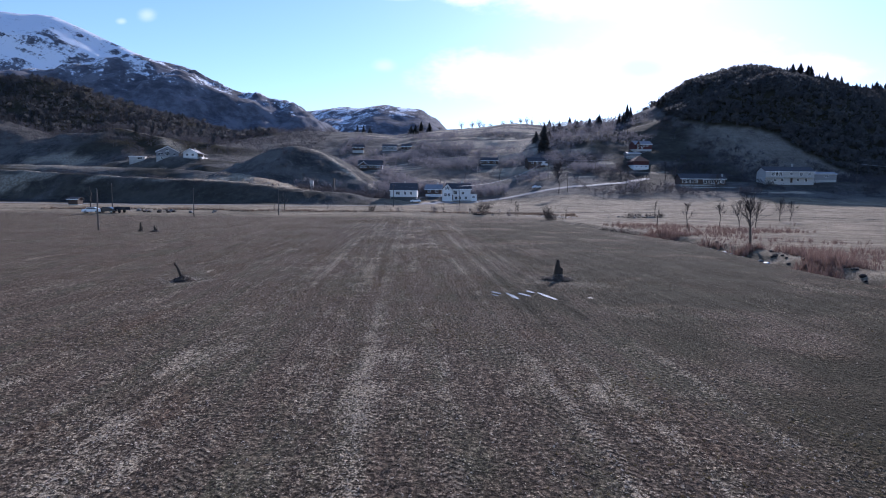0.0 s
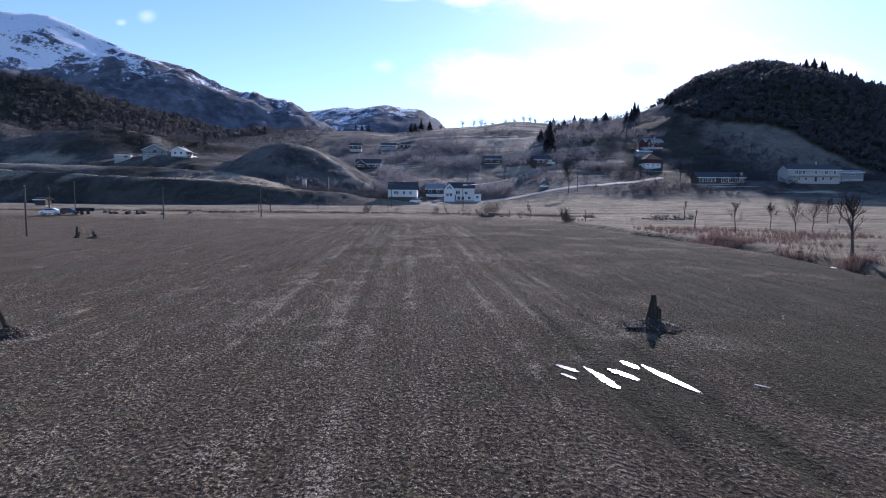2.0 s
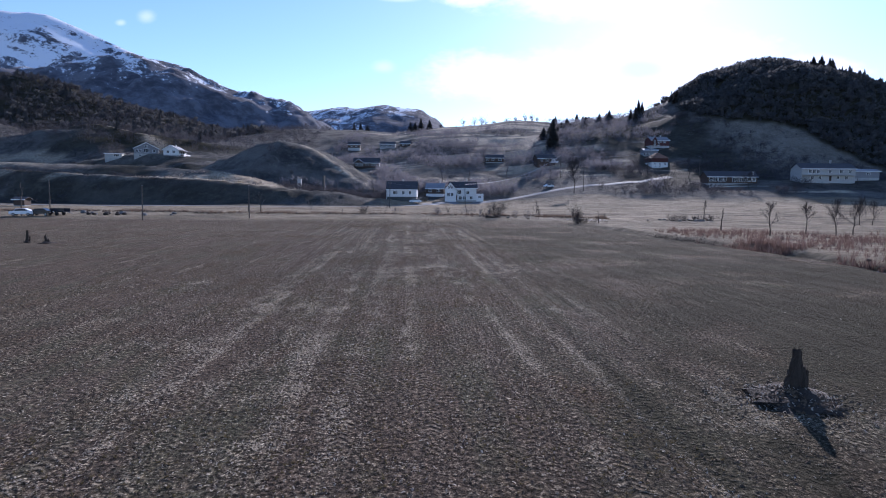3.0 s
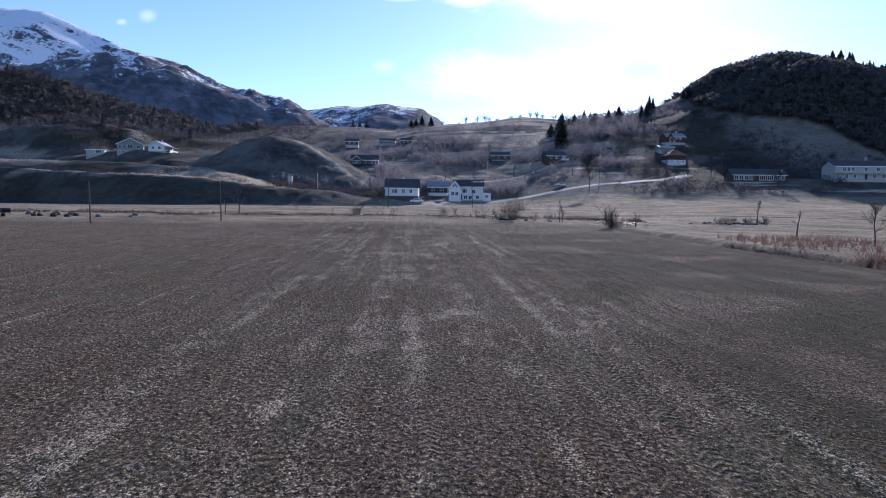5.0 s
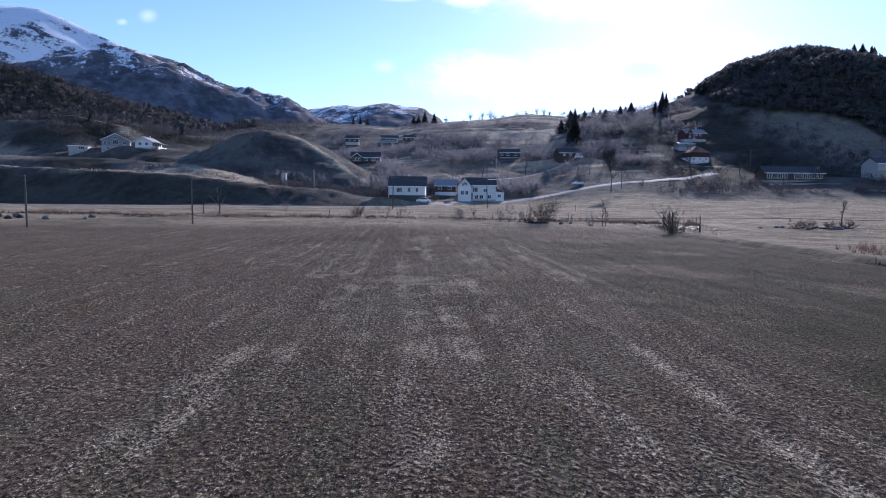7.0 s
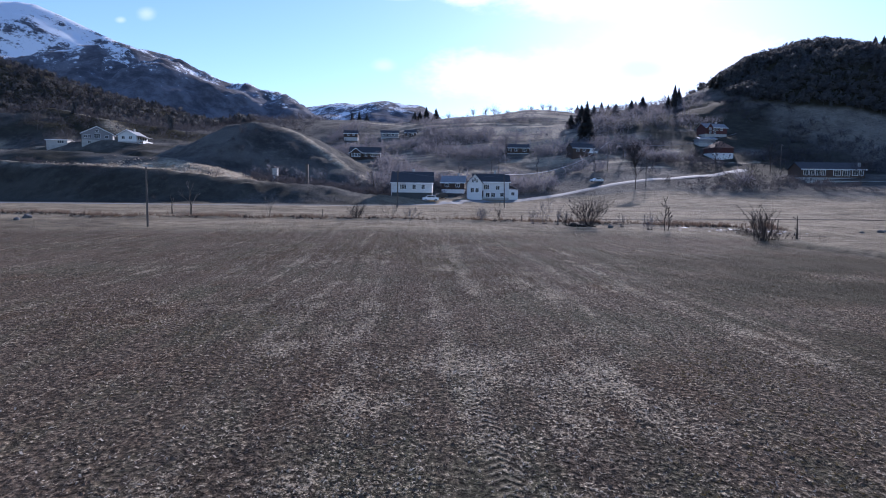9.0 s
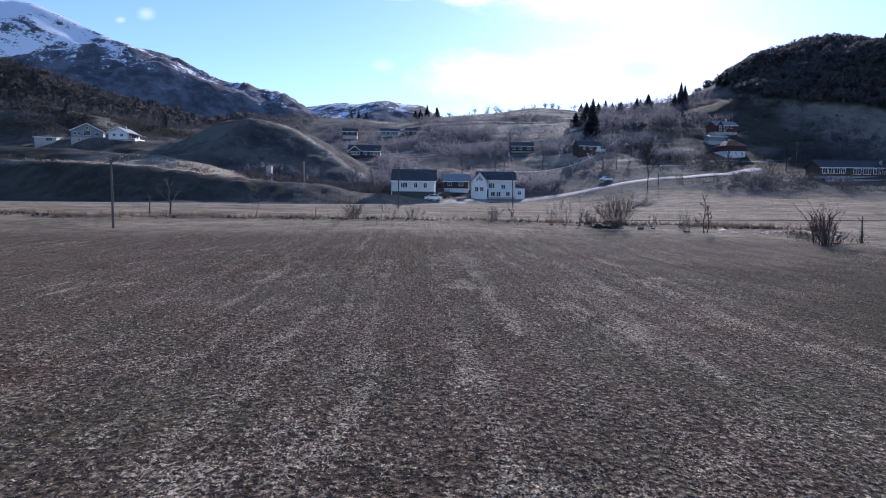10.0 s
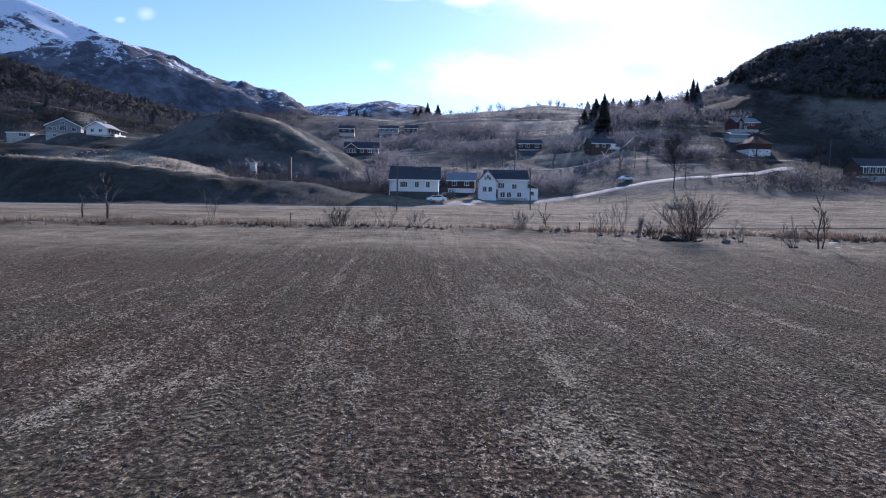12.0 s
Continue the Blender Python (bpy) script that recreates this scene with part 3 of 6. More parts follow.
# ---- tools for building things ----
class Solid:
    """Gathers faces of one mesh."""

    def __init__(self):
        self.v, self.f = [], []

    def poly(self, *pts):
        k = len(self.v)
        self.v.extend(tuple(p) for p in pts)
        self.f.append(tuple(range(k, k + len(pts))))
        return self

    def box(self, x0, x1, y0, y1, z0, z1):
        k = len(self.v)
        self.v.extend([(x0, y0, z0), (x1, y0, z0), (x1, y1, z0), (x0, y1, z0), (x0, y0, z1), (x1, y0, z1), (x1, y1, z1), (x0, y1, z1)])
        for q in ((0, 3, 2, 1), (4, 5, 6, 7), (0, 1, 5, 4), (1, 2, 6, 5), (2, 3, 7, 6), (3, 0, 4, 7)):
            self.f.append(tuple(k + i for i in q))
        return self

    def slab(self, corners, thick):
        """A plate with four or more top corners, given anticlockwise, and a thickness downwards."""
        n, k = len(corners), len(self.v)
        self.v.extend(tuple(c) for c in corners)
        self.v.extend((c[0], c[1], c[2] - thick) for c in corners)
        self.f.append(tuple(range(k, k + n)))
        self.f.append(tuple(range(k + 2 * n - 1, k + n - 1, -1)))
        for i in range(n):
            j = (i + 1) % n
            self.f.append((k + j, k + i, k + n + i, k + n + j))
        return self

    def tube(self, pts, radii, sides=6, cap=True):
        k, n = len(self.v), len(pts)
        pts = [Vector(p) for p in pts]
        for i, p in enumerate(pts):
            d = (pts[min(i + 1, n - 1)] - pts[max(i - 1, 0)]).normalized()
            a = d.orthogonal().normalized() if abs(d.z) > 0.9 else d.cross(Vector((0, 0, 1))).normalized()
            b = d.cross(a)
            for s in range(sides):
                w = 2 * math.pi * s / sides
                self.v.append(tuple(p + (a * math.cos(w) + b * math.sin(w)) * radii[i]))
        for i in range(n - 1):
            for s in range(sides):
                t = (s + 1) % sides
                self.f.append((k + i * sides + s, k + i * sides + t, k + (i + 1) * sides + t, k + (i + 1) * sides + s))
        if cap:
            self.f.append(tuple(k + s for s in range(sides))[::-1])
            self.f.append(tuple(k + (n - 1) * sides + s for s in range(sides)))
        return self

    def mesh(self, name, mat, smooth_it=False):
        me = bpy.data.meshes.new(name)
        me.from_pydata(self.v, [], self.f)
        me.materials.append(mat)
        if smooth_it:
            me.polygons.foreach_set("use_smooth", [True] * len(me.polygons))
        me.update()
        return me


def part(name, solid, mat, parent, label="", smooth_it=False):
    ob = new(name, solid if isinstance(solid, bpy.types.Mesh) else solid.mesh(name, mat, smooth_it))
    ob.parent = parent
    return tagged(ob, label)


def thing(name, m, label, category, group=""):
    ob = new(name)
    ob.empty_display_size = 0.3
    ob.matrix_basis = m
    return tagged(ob, label, category, group)


# ---- paints and stuffs ----
WHITE_BOARD = worn("white boarding", (0.68, 0.68, 0.66), (0.58, 0.58, 0.57), 0.5, 0.7, 0.4, 0.02, (1, 1, 6))
GREY_BOARD = worn("grey boarding", (0.24, 0.24, 0.25), (0.19, 0.19, 0.20), 0.5, 0.75, 0.4, 0.02, (1, 1, 6))
# white boarding with shade in its tone, for walls facing away from the sun
SHADED_WHITE_BOARD = worn("shaded white boarding", (0.42, 0.41, 0.39), (0.34, 0.335, 0.32), 0.5, 0.75, 0.4, 0.02, (1, 1, 6))
RED_BOARD = worn("red boarding", (0.085, 0.034, 0.031), (0.065, 0.029, 0.027), 0.5, 0.8, 0.4, 0.02, (5, 5, 1))
BROWN_BOARD = worn("brown boarding", (0.075, 0.05, 0.038), (0.05, 0.036, 0.03), 0.5, 0.8, 0.4, 0.02, (5, 5, 1))
DARK_WALL = worn("dark cellar wall", (0.05, 0.055, 0.055), (0.08, 0.08, 0.075), 0.6, 0.9, 0.3)
CONCRETE = worn("concrete", (0.42, 0.42, 0.40), (0.30, 0.30, 0.29), 0.8, 0.9, 0.3)
SLATE = worn("dark roof tiles", (0.045, 0.045, 0.05), (0.075, 0.072, 0.075), 0.7, 0.85, 0.6, 0.04, (1, 6, 1))
BROWN_TILE = worn("brown roof tiles", (0.22, 0.125, 0.085), (0.16, 0.095, 0.068), 0.7, 0.92, 0.6, 0.04, (1, 6, 1))
GREY_ROOF = worn("grey roof sheet", (0.20, 0.20, 0.21), (0.28, 0.28, 0.29), 0.5, 0.7, 0.3, 0.02, (6, 1, 1))
TRIM = worn("white trim", (0.80, 0.80, 0.78), (0.72, 0.72, 0.70), 1.0, 0.6, 0.1)
PANE = material("window glass", (0.03, 0.036, 0.046), 0.12, shine=0.25)
TIMBER = worn("weathered timber", (0.13, 0.11, 0.094), (0.08, 0.068, 0.058), 1.2, 0.9, 0.5, 0.01, (4, 4, 0.4))
ROTTEN = worn("rotten wood", (0.035, 0.027, 0.021), (0.075, 0.058, 0.045), 2.5, 0.95, 0.8, 0.03, (4, 4, 0.6))
EARTH = worn("dark earth", (0.026, 0.020, 0.016), (0.065, 0.05, 0.038), 2.0, 0.97, 0.9, 0.05)
BARK = worn("bark", (0.06, 0.047, 0.038), (0.11, 0.09, 0.072), 2.0, 0.92, 0.5)
PALE_BARK = worn("pale bark", (0.17, 0.15, 0.13), (0.10, 0.085, 0.072), 2.0, 0.92, 0.5)
STEEL = material("dull steel", (0.35, 0.36, 0.37), 0.45, metal=0.9)
CABLE = material("cable", (0.30, 0.30, 0.31), 0.35, metal=0.6)
CAR_WHITE = material("white car paint", (0.75, 0.76, 0.77), 0.25)
CAR_DARK = material("dark car paint", (0.02, 0.022, 0.028), 0.25)
RUBBER = material("rubber", (0.02, 0.02, 0.02), 0.85)
LAMP_GLASS = material("lamp glass", (0.6, 0.6, 0.6), 0.15)
ASPHALT = worn("worn asphalt", (0.19, 0.188, 0.185), (0.27, 0.265, 0.26), 0.4, 0.92, 0.3)
SNOW = worn("old snow", (0.50, 0.50, 0.51), (0.32, 0.31, 0.30), 0.6, 0.6, 0.4, 0.04)
STONE = worn("grey stone", (0.16, 0.155, 0.15), (0.09, 0.088, 0.085), 1.5, 0.9, 0.7, 0.04)
WATER = material("puddle water", (0.03, 0.028, 0.025), 0.24, build=lambda n, p: (None, n.noise(p, 3.0, 2), None), strength=0.02, reach=0.01)


# ---- road and farm track ----
def ribbon(name, line, width, mat, label, lift=0.06, step=1.5):
    pts = [Vector((x, y, 0)) for x, y in line]
    run = []
    for a, b in zip(pts, pts[1:]):
        count = max(1, int((b - a).length / step))
        run += [a.lerp(b, i / count) for i in range(count)]
    run.append(pts[-1])
    for _ in range(60):
        run = [run[0]] + [(run[i - 1] + run[i] * 2 + run[i + 1]) / 4 for i in range(1, len(run) - 1)] + [run[-1]]
    line = np.array([(p.x, p.y) for p in run])
    way_ = np.gradient(line, axis=0)
    way_ /= np.linalg.norm(way_, axis=1)[:, None]
    cols = np.linspace(-0.5, 0.5, 5)
    qx = line[:, :1] + way_[:, 1:] * cols * width
    qy = line[:, 1:] - way_[:, :1] * cols * width
    level = height(line[:, 0], line[:, 1])[:, None]
    qz = np.maximum(level + 0.02, height(qx, qy)) + lift - 0.45 * (np.abs(cols) > 0.49)
    verts = np.stack([qx, qy, qz], -1).reshape(-1, 3)
    return tagged(new(name, mesh_of(name, verts, grid_faces(5, len(run)), mat, True)), label, "road", kind="structure")


ribbon("road", [(-420, 196), (-200, 196), (-100, 197), (-50, 200), (-28, 208), (-12, 225), (4, 244), (20, 258), (36, 268), (56, 274), (80, 280), (100, 296)], 5.0, ASPHALT, "grey asphalt valley road along the foot of the hills")
ribbon("farm_track", [(15, 166), (45, 172), (75, 168), (110, 150), (160, 128), (260, 110)], 1.7, EARTH, "narrow worn farm track across the meadow", 0.04)


# ---- houses ----
def window(parent, x, y, z, w, h, side=-1, frame_mat=None, bars=1):
    """A window on a wall that faces -y (side -1) or +x (side 2) of its house."""
    f = Solid()
    t, dep = 0.10, 0.08
    outer = [(-w / 2 - t, -h / 2 - t), (w / 2 + t, -h / 2 - t), (w / 2 + t, h / 2 + t), (-w / 2 - t, h / 2 + t)]
    inner = [(-w / 2, -h / 2), (w / 2, -h / 2), (w / 2, h / 2), (-w / 2, h / 2)]
    f.v = [(px, -dep, pz) for px, pz in outer + inner] + [(px, 0, pz) for px, pz in outer + inner]
    for k in range(4):
        j = (k + 1) % 4
        f.f += [(k, j, 4 + j, 4 + k), (j, k, 8 + k, 8 + j), (4 + k, 4 + j, 12 + j, 12 + k), (8 + k, 8 + j, 12 + j, 12 + k)[::-1]]
    ob = part("window", f, frame_mat or TRIM, parent)
    ob.matrix_basis = pose(x, y, z, 0, 0, 90 if side == 2 else (-90 if side == -2 else 0))
    for b in range(bars):
        c = -w / 2 + w * (b + 1) / (bars + 1)
        part("mullion", Solid().box(c - 0.035, c + 0.035, -dep * 0.8, -0.03, -h / 2, h / 2), frame_mat or TRIM, ob)
    part("pane", Solid().box(-w / 2, w / 2, -0.03, 0.0, -h / 2, h / 2), PANE, ob)
    return ob


def gable_roof(s, x0, x1, y0, y1, eave, rise, over, thick, along_x=True):
    """Two pitched plates with a ridge along x or y."""
    if along_x:
        m, k = (y0 + y1) / 2, rise / ((y1 - y0) / 2) * over
        s.slab([(x0 - over, y0 - over, eave - k), (x1 + over, y0 - over, eave - k), (x1 + over, m, eave + rise), (x0 - over, m, eave + rise)], thick)
        s.slab([(x1 + over, y1 + over, eave - k), (x0 - over, y1 + over, eave - k), (x0 - over, m, eave + rise), (x1 + over, m, eave + rise)], thick)
    else:
        m, k = (x0 + x1) / 2, rise / ((x1 - x0) / 2) * over
        s.slab([(x0 - over, y1 + over, eave - k), (x0 - over, y0 - over, eave - k), (m, y0 - over, eave + rise), (m, y1 + over, eave + rise)], thick)
        s.slab([(x1 + over, y0 - over, eave - k), (x1 + over, y1 + over, eave - k), (m, y1 + over, eave + rise), (m, y0 - over, eave + rise)], thick)
    return s


def walls(s, x0, x1, y0, y1, z0, eave, rise=0.0, along_x=True, t=0.25):
    """A shell of walls with gables."""
    ring = [(x0, y0), (x1, y0), (x1, y1), (x0, y1)]
    for i in range(4):
        (ax, ay), (bx, by) = ring[i], ring[(i + 1) % 4]
        gable = rise > 0 and ((i % 2 == 1) == along_x)
        pts = [(ax, ay, z0), (bx, by, z0), (bx, by, eave)]
        if gable:
            pts.append(((ax + bx) / 2, (ay + by) / 2, eave + rise))
        pts.append((ax, ay, eave))
        s.poly(*pts)
    return s


def house(label, x, y, z, turn, w, d, cellar, eave, rise, wall_mat, roof_mat, cellar_mat, along_x=True, over=0.45, windows=(), chimney=None, door=None, sink=1.6, roof_label="", name="house"):
    """A gabled house whose front faces -y, its front's foot at (x, y, z). Windows: x, height, width, height, panes."""
    h = thing(name, pose(x, y, z, 0, 0, turn), label, "house")
    part("foundation", walls(Solid(), -w / 2, w / 2, 0, d, -sink, cellar), cellar_mat, h)
    part("wall", walls(Solid(), -w / 2 - 0.03, w / 2 + 0.03, -0.03, d + 0.03, cellar, eave, rise, along_x), wall_mat, h)
    part("roof", gable_roof(Solid(), -w / 2, w / 2, 0, d, eave + 0.1, rise, over, 0.18, along_x), roof_mat, h, roof_label)
    trim = Solid()
    if along_x:
        k = rise / (d / 2) * over
        trim.box(-w / 2 - over, w / 2 + over, -over - 0.05, -over, eave - k - 0.16, eave - k + 0.1)
        part("gutter", trim, TRIM, h)
    else:
        for sgn in (-1, 1):
            k = rise / (w / 2) * over
            a, b = (sgn * (w / 2 + over), eave - k + 0.1), (0, eave + rise + 0.1)
            trim.poly((a[0], -over - 0.04, a[1] - 0.28), (a[0], -over - 0.04, a[1] + 0.03), (b[0], -over - 0.04, b[1] + 0.03), (b[0], -over - 0.04, b[1] - 0.28))
        part("bargeboard", trim, TRIM, h)
    for wx, wz, ww, wh, *more in windows:
        window(h, wx, -0.05 if wz > cellar else -0.01, wz, ww, wh, bars=more[0] if more else 1)
    if chimney:
        cx, cy, ctop = chimney
        c = part("chimney", Solid().box(cx - 0.3, cx + 0.3, cy - 0.3, cy + 0.3, eave, ctop).box(cx - 0.38, cx + 0.38, cy - 0.38, cy + 0.38, ctop, ctop + 0.12), CONCRETE, h)
    if door:
        dx, dz = door
        leaf = part("door", Solid().box(dx - 0.45, dx + 0.45, -0.1, -0.02, dz, dz + 2.05), BROWN_BOARD, h)
        part("handle", Solid().box(dx + 0.3, dx + 0.36, -0.15, -0.1, dz + 0.98, dz + 1.04), STEEL, leaf)
    return h


# white house on a dark cellar, by the road
a = house("white boarded house with dark slate roof above a dark cellar", -17.5, 231, 2.3, 0, 10.4, 8.0, 2.5, 5.3, 2.7, WHITE_BOARD, SLATE, DARK_WALL, windows=[(-2.7, 4.0, 0.7, 1.15), (-1.9, 4.0, 0.7, 1.15), (0.55, 4.0, 0.8, 1.15), (2.9, 4.0, 0.8, 1.15)], chimney=(0.2, 4.3, 8.6))
part("downpipe", Solid().tube([(-5.35, -0.5, 5.0), (-5.35, -0.12, 4.7), (-5.35, -0.12, 0.1)], [0.06] * 3), TRIM, a, "white downpipe")
# white house with a cross gable and a low wing
b = house("white two-storey farmhouse with dark roof and glazed porch", 4.6, 251.5, 3.2, 0, 10.4, 8.0, 0.5, 5.3, 2.3, WHITE_BOARD, SLATE, CONCRETE, windows=[(-1.4, 3.6, 1.5, 1.4, 2), (1.9, 3.4, 1.1, 1.1), (-1.0, 1.3, 1.1, 1.2), (0.6, 1.3, 1.1, 1.2), (3.2, 1.4, 1.0, 1.1)], chimney=(1.5, 5.2, 8.6), door=(-2.7, 0.5))
wing = Solid()
walls(wing, -7.0, -2.7, -0.9, 6.0, -1.2, 4.9, 2.5, False)
part("gable_wing", wing, WHITE_BOARD, b)
part("wing_roof", gable_roof(Solid(), -7.0, -2.7, -0.9, 6.0, 5.0, 2.5, 0.35, 0.16, False), SLATE, b)
for wx, wz, ww, wh in ((-4.85, 5.7, 0.45, 0.9), (-5.45, 5.3, 0.45, 0.9), (-4.3, 5.3, 0.45, 0.9), (-5.6, 2.6, 0.9, 1.2), (-4.2, 2.6, 0.9, 1.2)):
    window(b, wx, -0.92, wz, ww, wh)
part("lean_to", walls(Solid(), 5.25, 8.0, 0.6, 6.5, -1.2, 3.0), WHITE_BOARD, b)
part("lean_to_roof", Solid().slab([(5.25, 0.2, 4.4), (8.4, 0.2, 3.0), (8.4, 6.9, 3.0), (5.25, 6.9, 4.4)], 0.15), GREY_ROOF, b)
window(b, 6.5, 0.56, 1.7, 0.9, 0.9)
# brown house behind
house("brown boarded house with grey roof and white lower wall", -6.6, 264, 3.8, -6, 7.2, 7.5, 2.3, 4.6, 2.0, BROWN_BOARD, GREY_ROOF, WHITE_BOARD, windows=[(-1.9, 3.6, 1.1, 1.0), (1.5, 3.6, 1.1, 1.0)], chimney=(1.5, 4, 7.4))
# house on the slope past the knoll
c = house("dark brown house with white windows and slate roof on the slope", -46.8, 352, 18.2, 4, 14.0, 8.0, 2.3, 5.2, 2.7, BROWN_BOARD, SLATE, DARK_WALL, windows=[(-5.6, 4.0, 1.2, 1.4), (-4.2, 4.0, 1.2, 1.4), (-2.8, 4.0, 1.2, 1.4), (0.2, 4.0, 1.3, 1.3), (3.4, 4.0, 1.4, 1.3), (5.0, 4.0, 1.4, 1.3)])
part("front_gable", walls(Solid(), -6.8, -1.6, -1.0, 3.0, 2.3, 4.9, 2.0, False), BROWN_BOARD, c)
part("front_gable_roof", gable_roof(Solid(), -6.8, -1.6, -1.0, 3.0, 5.0, 2.0, 0.35, 0.16, False), SLATE, c)
trim = Solid()
for sgn in (-1, 1):
    trim.poly((-4.2 + sgn * 2.95, -1.4, 4.55), (-4.2 + sgn * 2.95, -1.4, 4.85), (-4.2, -1.4, 7.1), (-4.2, -1.4, 6.8))
part("bargeboard", trim, TRIM, c)
for wx in (-5.6, -4.2, -2.8):
    window(c, wx, -1.04, 3.9, 1.1, 1.4)
# sunlight on the gable end is put in as white boarding
part("gable_end", Solid().box(7.05, 7.12, 0.2, 7.8, 2.4, 5.0), WHITE_BOARD, c, "gable end made white for the sun on it")
part("deck", Solid().box(7.2, 9.6, -0.5, 4.0, 1.6, 1.9).box(7.3, 7.5, -0.4, -0.2, -1.4, 1.6).box(9.3, 9.5, -0.4, -0.2, -1.4, 1.6), TIMBER, c)
# two houses on the terrace
house("grey low-gabled house with white bargeboards on the terrace", -160.0, 333, 23.7, 25, 11.6, 9.0, 2.2, 4.9, 3.0, GREY_BOARD, GREY_ROOF, CONCRETE, along_x=False, over=0.5, sink=3.5, windows=[(-4.3, 3.6, 1.1, 1.2), (-2.8, 3.6, 1.0, 1.2), (0.0, 3.9, 2.2, 1.8, 2), (3.6, 3.6, 1.3, 1.2), (0.0, 6.0, 1.1, 0.8), (-3.0, 1.1, 1.0, 0.8), (1.6, 1.1, 1.0, 0.8)], door=(4.6, 0.0))
d = house("white house with sunlit pale roof and veranda on the terrace", -147.0, 333, 24.2, 6, 7.6, 12.0, 1.2, 4.0, 2.2, WHITE_BOARD, GREY_ROOF, CONCRETE, along_x=False, over=0.7, sink=3.0, windows=[(-1.6, 2.8, 1.2, 1.2), (1.4, 2.8, 1.2, 1.2)], chimney=(0.6, 6.0, 6.8))
for k in range(4):
    window(d, 3.86, 1.8 + 2.6 * k, 2.7, 1.4, 1.3, side=2)
part("veranda", Solid().box(3.9, 6.2, 1.0, 11.4, 0.5, 0.75).box(6.1, 6.2, 1.0, 11.4, 0.75, 1.7), WHITE_BOARD, d, "white boarded veranda")
part("veranda_roof", Solid().slab([(3.9, 0.6, 4.0), (6.6, 0.6, 3.4), (6.6, 11.8, 3.4), (3.9, 11.8, 4.0)], 0.12), GREY_ROOF, d)
house("low white garage with flat roof beside the terrace house", -177.0, 332, 23.2, 14, 8.0, 7.0, 0.3, 2.4, 0.4, SHADED_WHITE_BOARD, GREY_ROOF, CONCRETE, sink=4, windows=[(1.5, 1.6, 2.4, 1.2, 2)], name="garage")


# house with a hipped roof
def hip_house(label, x, y, z, turn, w, d, cellar, eave, rise, wall_mat, roof_mat, cellar_mat, windows):
    h = thing("house", pose(x, y, z, 0, 0, turn), label, "house")
    part("foundation", walls(Solid(), -w / 2, w / 2, 0, d, -1.6, cellar), cellar_mat, h)
    part("wall", walls(Solid(), -w / 2 - 0.03, w / 2 + 0.03, -0.03, d + 0.03, cellar, eave), wall_mat, h)
    r, o = Solid(), 0.5
    lo, top = eave - 0.1, eave + rise
    p = [(-w / 2 - o, -o, lo), (w / 2 + o, -o, lo), (w / 2 + o, d + o, lo), (-w / 2 - o, d + o, lo)]
    q = [(-0.4, d / 2 - 1.0, top), (0.4, d / 2 - 1.0, top), (0.4, d / 2 + 1.0, top), (-0.4, d / 2 + 1.0, top)]
    for i in range(4):
        j = (i + 1) % 4
        r.poly(p[i], p[j], q[j], q[i])
    r.poly(*q)
    r.poly(*p[::-1])
    part("roof", r, roof_mat, h)
    for wx, wz, ww, wh in windows:
        window(h, wx, -0.05 if wz > cellar else -0.01, wz, ww, wh)
    return h


hip_house("red house with brown hipped roof and white ground floor", 107.0, 327, 21.5, 8, 8.8, 7.6, 1.9, 4.1, 2.9, RED_BOARD, BROWN_TILE, WHITE_BOARD, [(-2.8, 1.1, 0.8, 0.6), (0.0, 1.1, 0.8, 0.6), (2.8, 1.1, 0.8, 0.6)])
r = house("dark red house with twin gables and white windows", 119.0, 362, 34.4, 10, 11.2, 7.0, 0.5, 3.7, 2.0, RED_BOARD, GREY_ROOF, CONCRETE, windows=[(-1.6, 2.7, 1.0, 1.0), (0.3, 2.7, 1.0, 1.0), (2.6, 2.7, 1.1, 1.0), (-0.8, 1.1, 0.9, 0.9)], chimney=(2, 3.5, 6.6))
part("front_gable", walls(Solid(), -4.9, -2.4, -0.8, 3.0, 0.5, 3.7, 1.8, False), RED_BOARD, r)
part("front_gable_roof", gable_roof(Solid(), -4.9, -2.4, -0.8, 3.0, 3.8, 1.8, 0.25, 0.14, False), GREY_ROOF, r)
window(r, -3.65, -0.84, 2.8, 0.9, 1.0)
window(r, -3.65, -0.84, 1.2, 0.9, 0.9)
house("low grey shed with pale metal roof on the hillside", 109.5, 349, 29.4, 6, 8.0, 4.5, 0.2, 2.0, 0.8, GREY_BOARD, GREY_ROOF, CONCRETE, sink=2.5, name="shed")
# long houses at the foot of the right hand hill
g = house("long brown bungalow with white window bands and dark roof", 119.0, 274, 11.3, -2, 20.5, 8.0, 0.5, 3.4, 2.2, BROWN_BOARD, SLATE, CONCRETE, windows=[(-8.8, 2.1, 1.4, 1.6), (-6.9, 2.1, 1.4, 1.6), (-5.0, 2.1, 1.4, 1.6), (-3.1, 2.1, 1.0, 1.6), (1.2, 2.0, 2.2, 1.7, 2), (4.2, 2.0, 2.2, 1.7, 2), (7.0, 2.1, 1.6, 1.6), (9.0, 2.1, 1.2, 1.6)], chimney=(9.2, 1.6, 5.4))
part("terrace_wall", Solid().box(-12.0, 18.0, -6.4, -6.0, -4.0, -0.9).box(-12.0, 18.0, -6.45, -5.95, -0.9, -0.7), CONCRETE, g, "pale concrete terrace wall")
